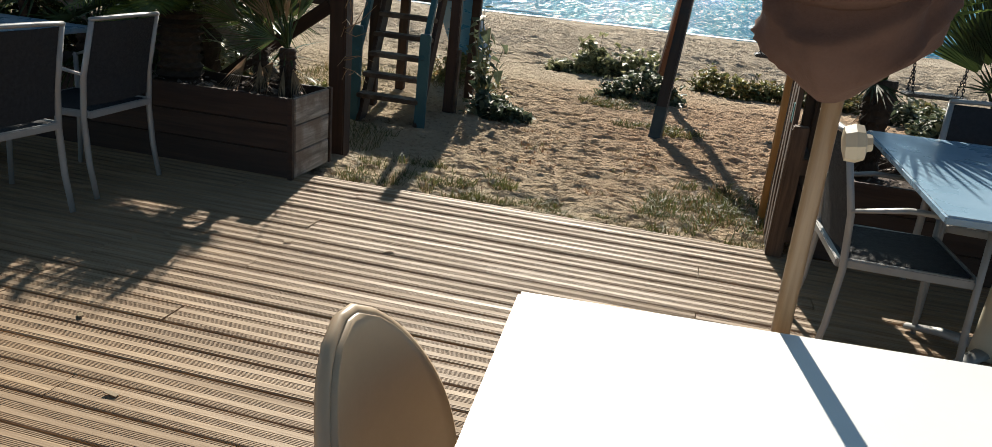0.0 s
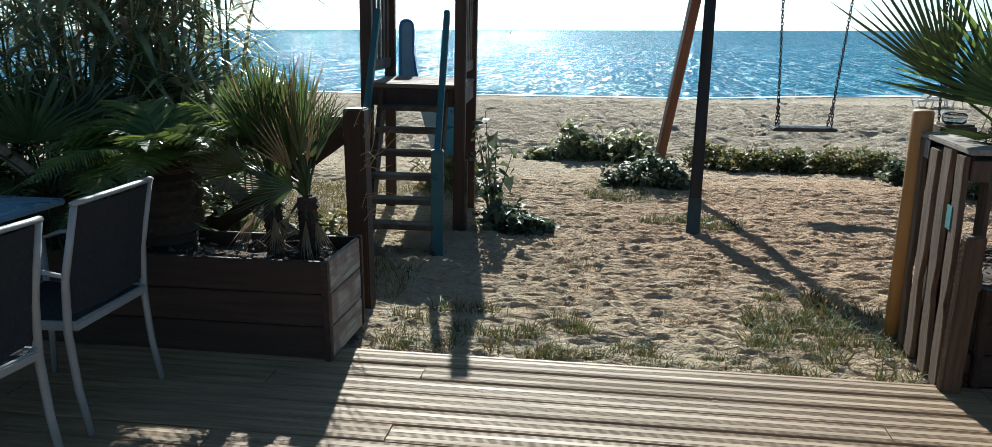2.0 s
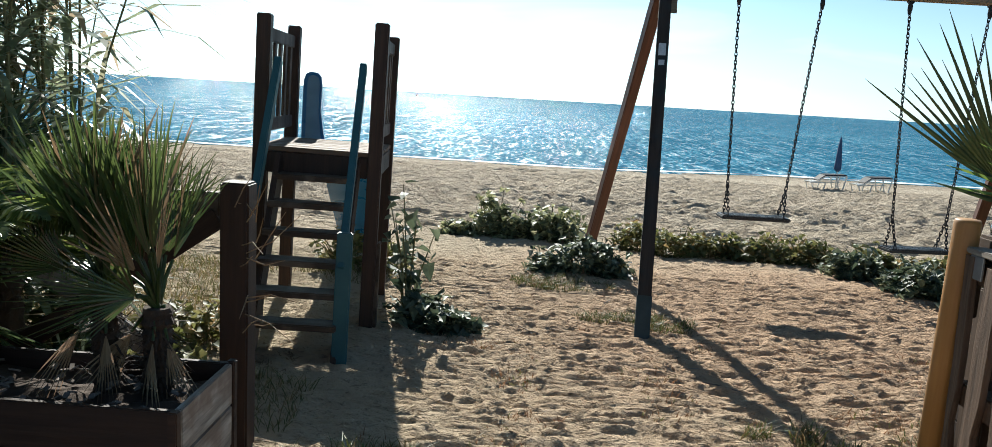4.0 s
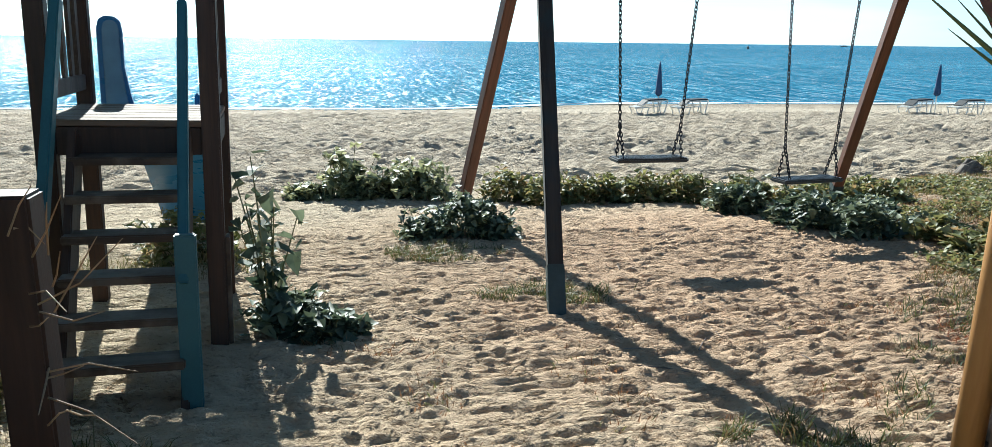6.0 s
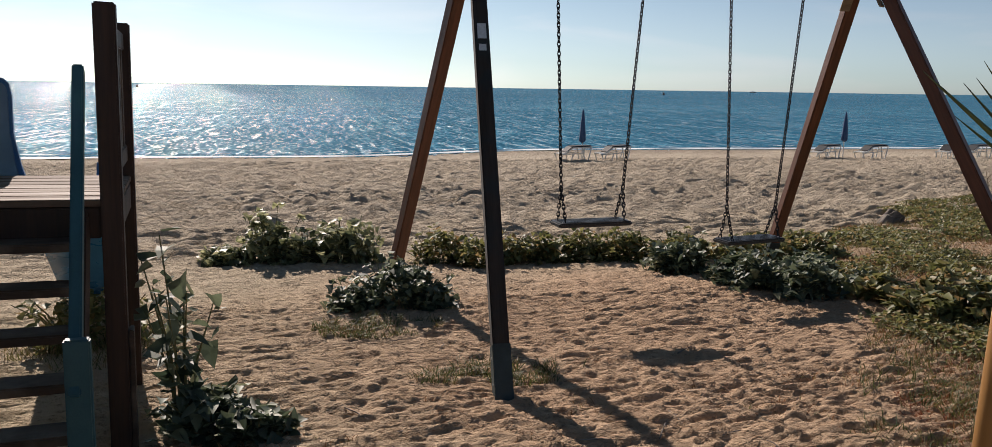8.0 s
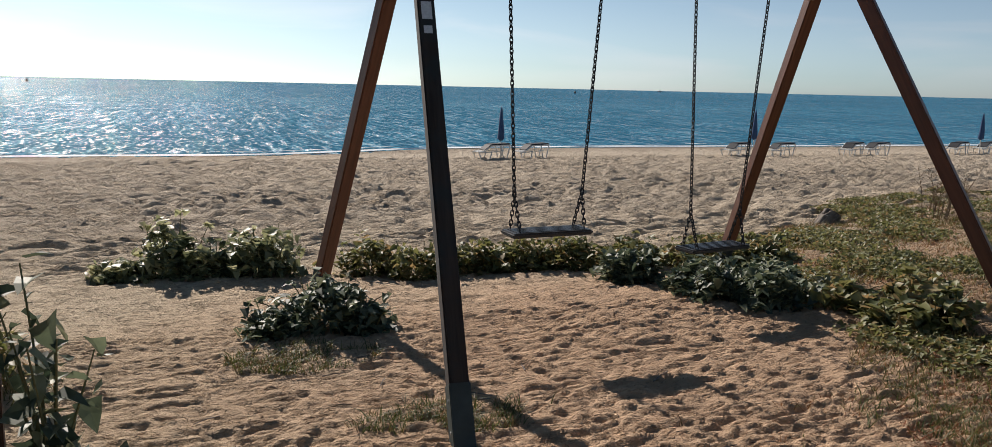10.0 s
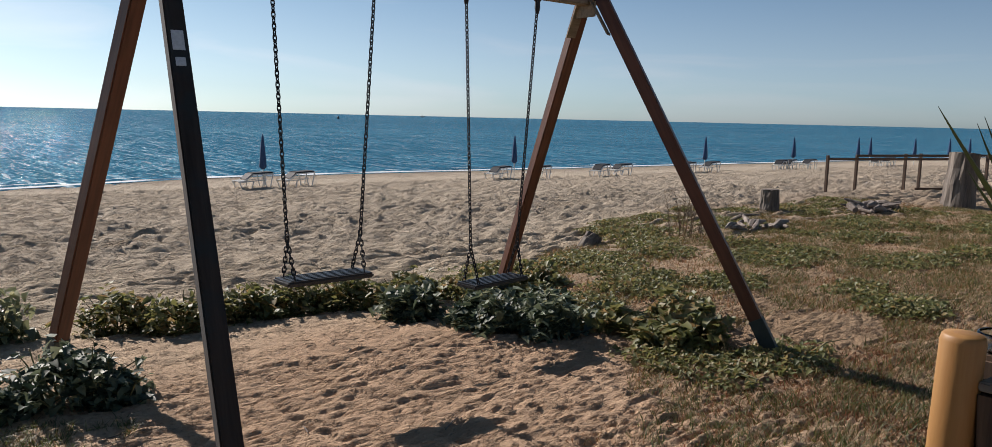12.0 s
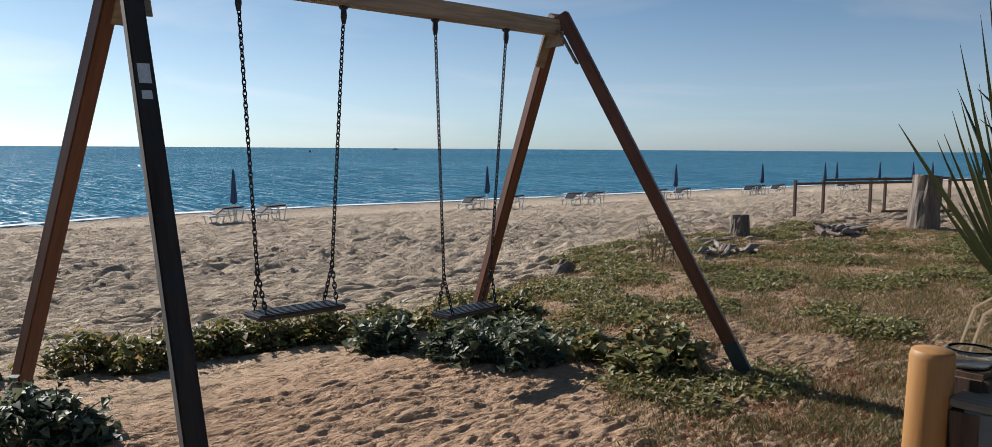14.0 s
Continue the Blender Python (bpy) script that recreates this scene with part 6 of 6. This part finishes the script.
def make_beach_umbrella(x, y, k=1.0):
    z = ground_z(x, y)
    u = thing("beach_umbrella", "closed navy beach umbrella stuck in the sand", "umbrella", pose(x, y, z), "closed umbrellas along the water")
    part("pole", lathe([(0.025, -0.3), (0.025, 2.3 * k)], 10), WHITE_PAINT, u, "thin pale pole")
    part("canopy", lathe([(0.07, 0.85 * k), (0.17, 0.95 * k), (0.15, 1.3 * k), (0.11, 1.8 * k), (0.05, 2.25 * k), (0.015, 2.4 * k)], 14, 0.12, 5), CANVAS_BLUE, u, "folded navy canopy", smooth=True)
    return u


for x in (11.5, 26.0, 41.6, 52.5, 60.5, 62.9, 71.0, 77.5, 80.0, 92.0):
    make_beach_umbrella(x * 1.062, 41.2 + 0.4 * math.sin(x), 1.07)
lounger_a = make_lounger(11.85, 41.0, 8, "white sun lounger with raised back on the beach")
for x, y, yaw in ((13.95, 41.0, 12), (24.8, 39.0, 14), (27.3, 38.7, 6), (32.2, 38.8, 20), (33.9, 38.8, 6), (40.2, 39, 14), (42.6, 39, 6), (50.6, 39, 14), (52.0, 39.2, 14), (54.2, 39, 6), (64, 39, 14), (66, 39, 6)):
    x, y = (x, y) if y > 40 else (x * 1.062, 4.2 + (y - 4.2) * 1.065)
    copy_thing(lounger_a, pose(x, y, ground_z(x, y), 0, 0, yaw))


def make_thatch(x, y):
    z = ground_z(x, y)
    t = thing("thatched_parasol", "straw-thatched beach parasol on a dark timber post", "parasol", pose(x, y, z))
    part("post", lathe([(0.07, -0.2), (0.065, 3.2)], 12), RAIL_WOOD, t, "dark round timber post")
    part("roof", lathe([(1.30, 2.50), (1.34, 2.54), (0.95, 2.85), (0.55, 3.20), (0.22, 3.55), (0.18, 3.60), (0.05, 3.62)], 36, 0.03, 8), THATCH, t, "straw thatch cone")
    r_ = random.Random(4)
    straw = bmesh.new()
    for _ in range(2600):
        a, f = r_.uniform(0, 6.283), math.sqrt(r_.random())
        rr = 0.15 + 1.15 * f
        zz = 3.58 - 1.03 * f
        d = Vector((math.cos(a), math.sin(a), -0.75)).normalized()
        s = Vector((-math.sin(a), math.cos(a), 0)) * 0.008
        o = Vector((rr * math.cos(a), rr * math.sin(a), zz + r_.uniform(0.0, 0.05)))
        e = o + d * r_.uniform(0.15, 0.4) + Vector((r_.gauss(0, 0.03), r_.gauss(0, 0.03), r_.uniform(0, 0.06)))
        straw.faces.new((straw.verts.new(o - s), straw.verts.new(o + s), straw.verts.new(e)))
    for _ in range(160):
        a = r_.uniform(0, 6.283)
        o = Vector((0.12 * math.cos(a), 0.12 * math.sin(a), 3.52))
        e = o + Vector((math.cos(a) * r_.uniform(0.1, 0.35), math.sin(a) * r_.uniform(0.1, 0.35), r_.uniform(0.05, 0.28)))
        s = Vector((-math.sin(a), math.cos(a), 0)) * 0.01
        straw.faces.new((straw.verts.new(o - s), straw.verts.new(o + s), straw.verts.new(e)))
    tagged(part("straw", straw, THATCH, t, "loose straw ends"), kind="stuff")
    return t


make_thatch(15.8, 8.9)
for x, y in ((-120, 640), (260, 560)):
    solid("buoy", lathe([(0.6, -0.4), (1.0, 0.2), (0.7, 1.2), (0.2, 2.0)], 12), RUBBER, "dark buoy floating on the sea", "buoy", pose(x, y, SEA_Z), "buoys on the sea")
hull = thing("boat", "small dark boat far out on the sea", "boat", pose(900, 1500, SEA_Z))
part("hull", box(14, 3.5, 1.6, 0.5), RUBBER, hull, "", pose(0, 0, 0.6))
part("cabin", box(5, 2.6, 2.2, 0.3), WHITE_PAINT, hull, "", pose(-1, 0, 2.2))

# dry twigs caught on the post behind the planter
twig_rng = random.Random(15)
for i in range(16):
    z0 = twig_rng.uniform(0.45, 1.0)
    o = Vector((-2.0 + twig_rng.uniform(-0.05, 0.03), 4.96 + twig_rng.uniform(-0.03, 0.03), z0))
    e = o + Vector((twig_rng.uniform(0.02, 0.28), twig_rng.uniform(-0.22, 0.02), twig_rng.uniform(-0.05, 0.2)))
    mid_ = o.lerp(e, 0.5) + Vector((0, 0, twig_rng.uniform(-0.03, 0.03)))
    solid("twig", tube([o, mid_, e], [0.003, 0.0025, 0.0012], 5), DRY_LEAF, "thin dry twig caught on the brown post", "twig", None, "dry twigs on the post")
for i in range(26):
    x, y = twig_rng.uniform(-1.6, 2.2), twig_rng.uniform(4.9, 8.4)
    a, l_ = twig_rng.uniform(0, 6.283), twig_rng.uniform(0.06, 0.28)
    z = ground_z(x, y) + 0.004
    d = Vector((math.cos(a), math.sin(a), 0)) * l_
    p0 = Vector((x, y, z))
    solid("twig", tube([p0, p0 + d * 0.5 + Vector((0, 0, 0.006)), p0 + d], [0.004, 0.0035, 0.002], 5), DRIFT, "short dry twig lying on the sand", "twig", None, "twigs on the sand")
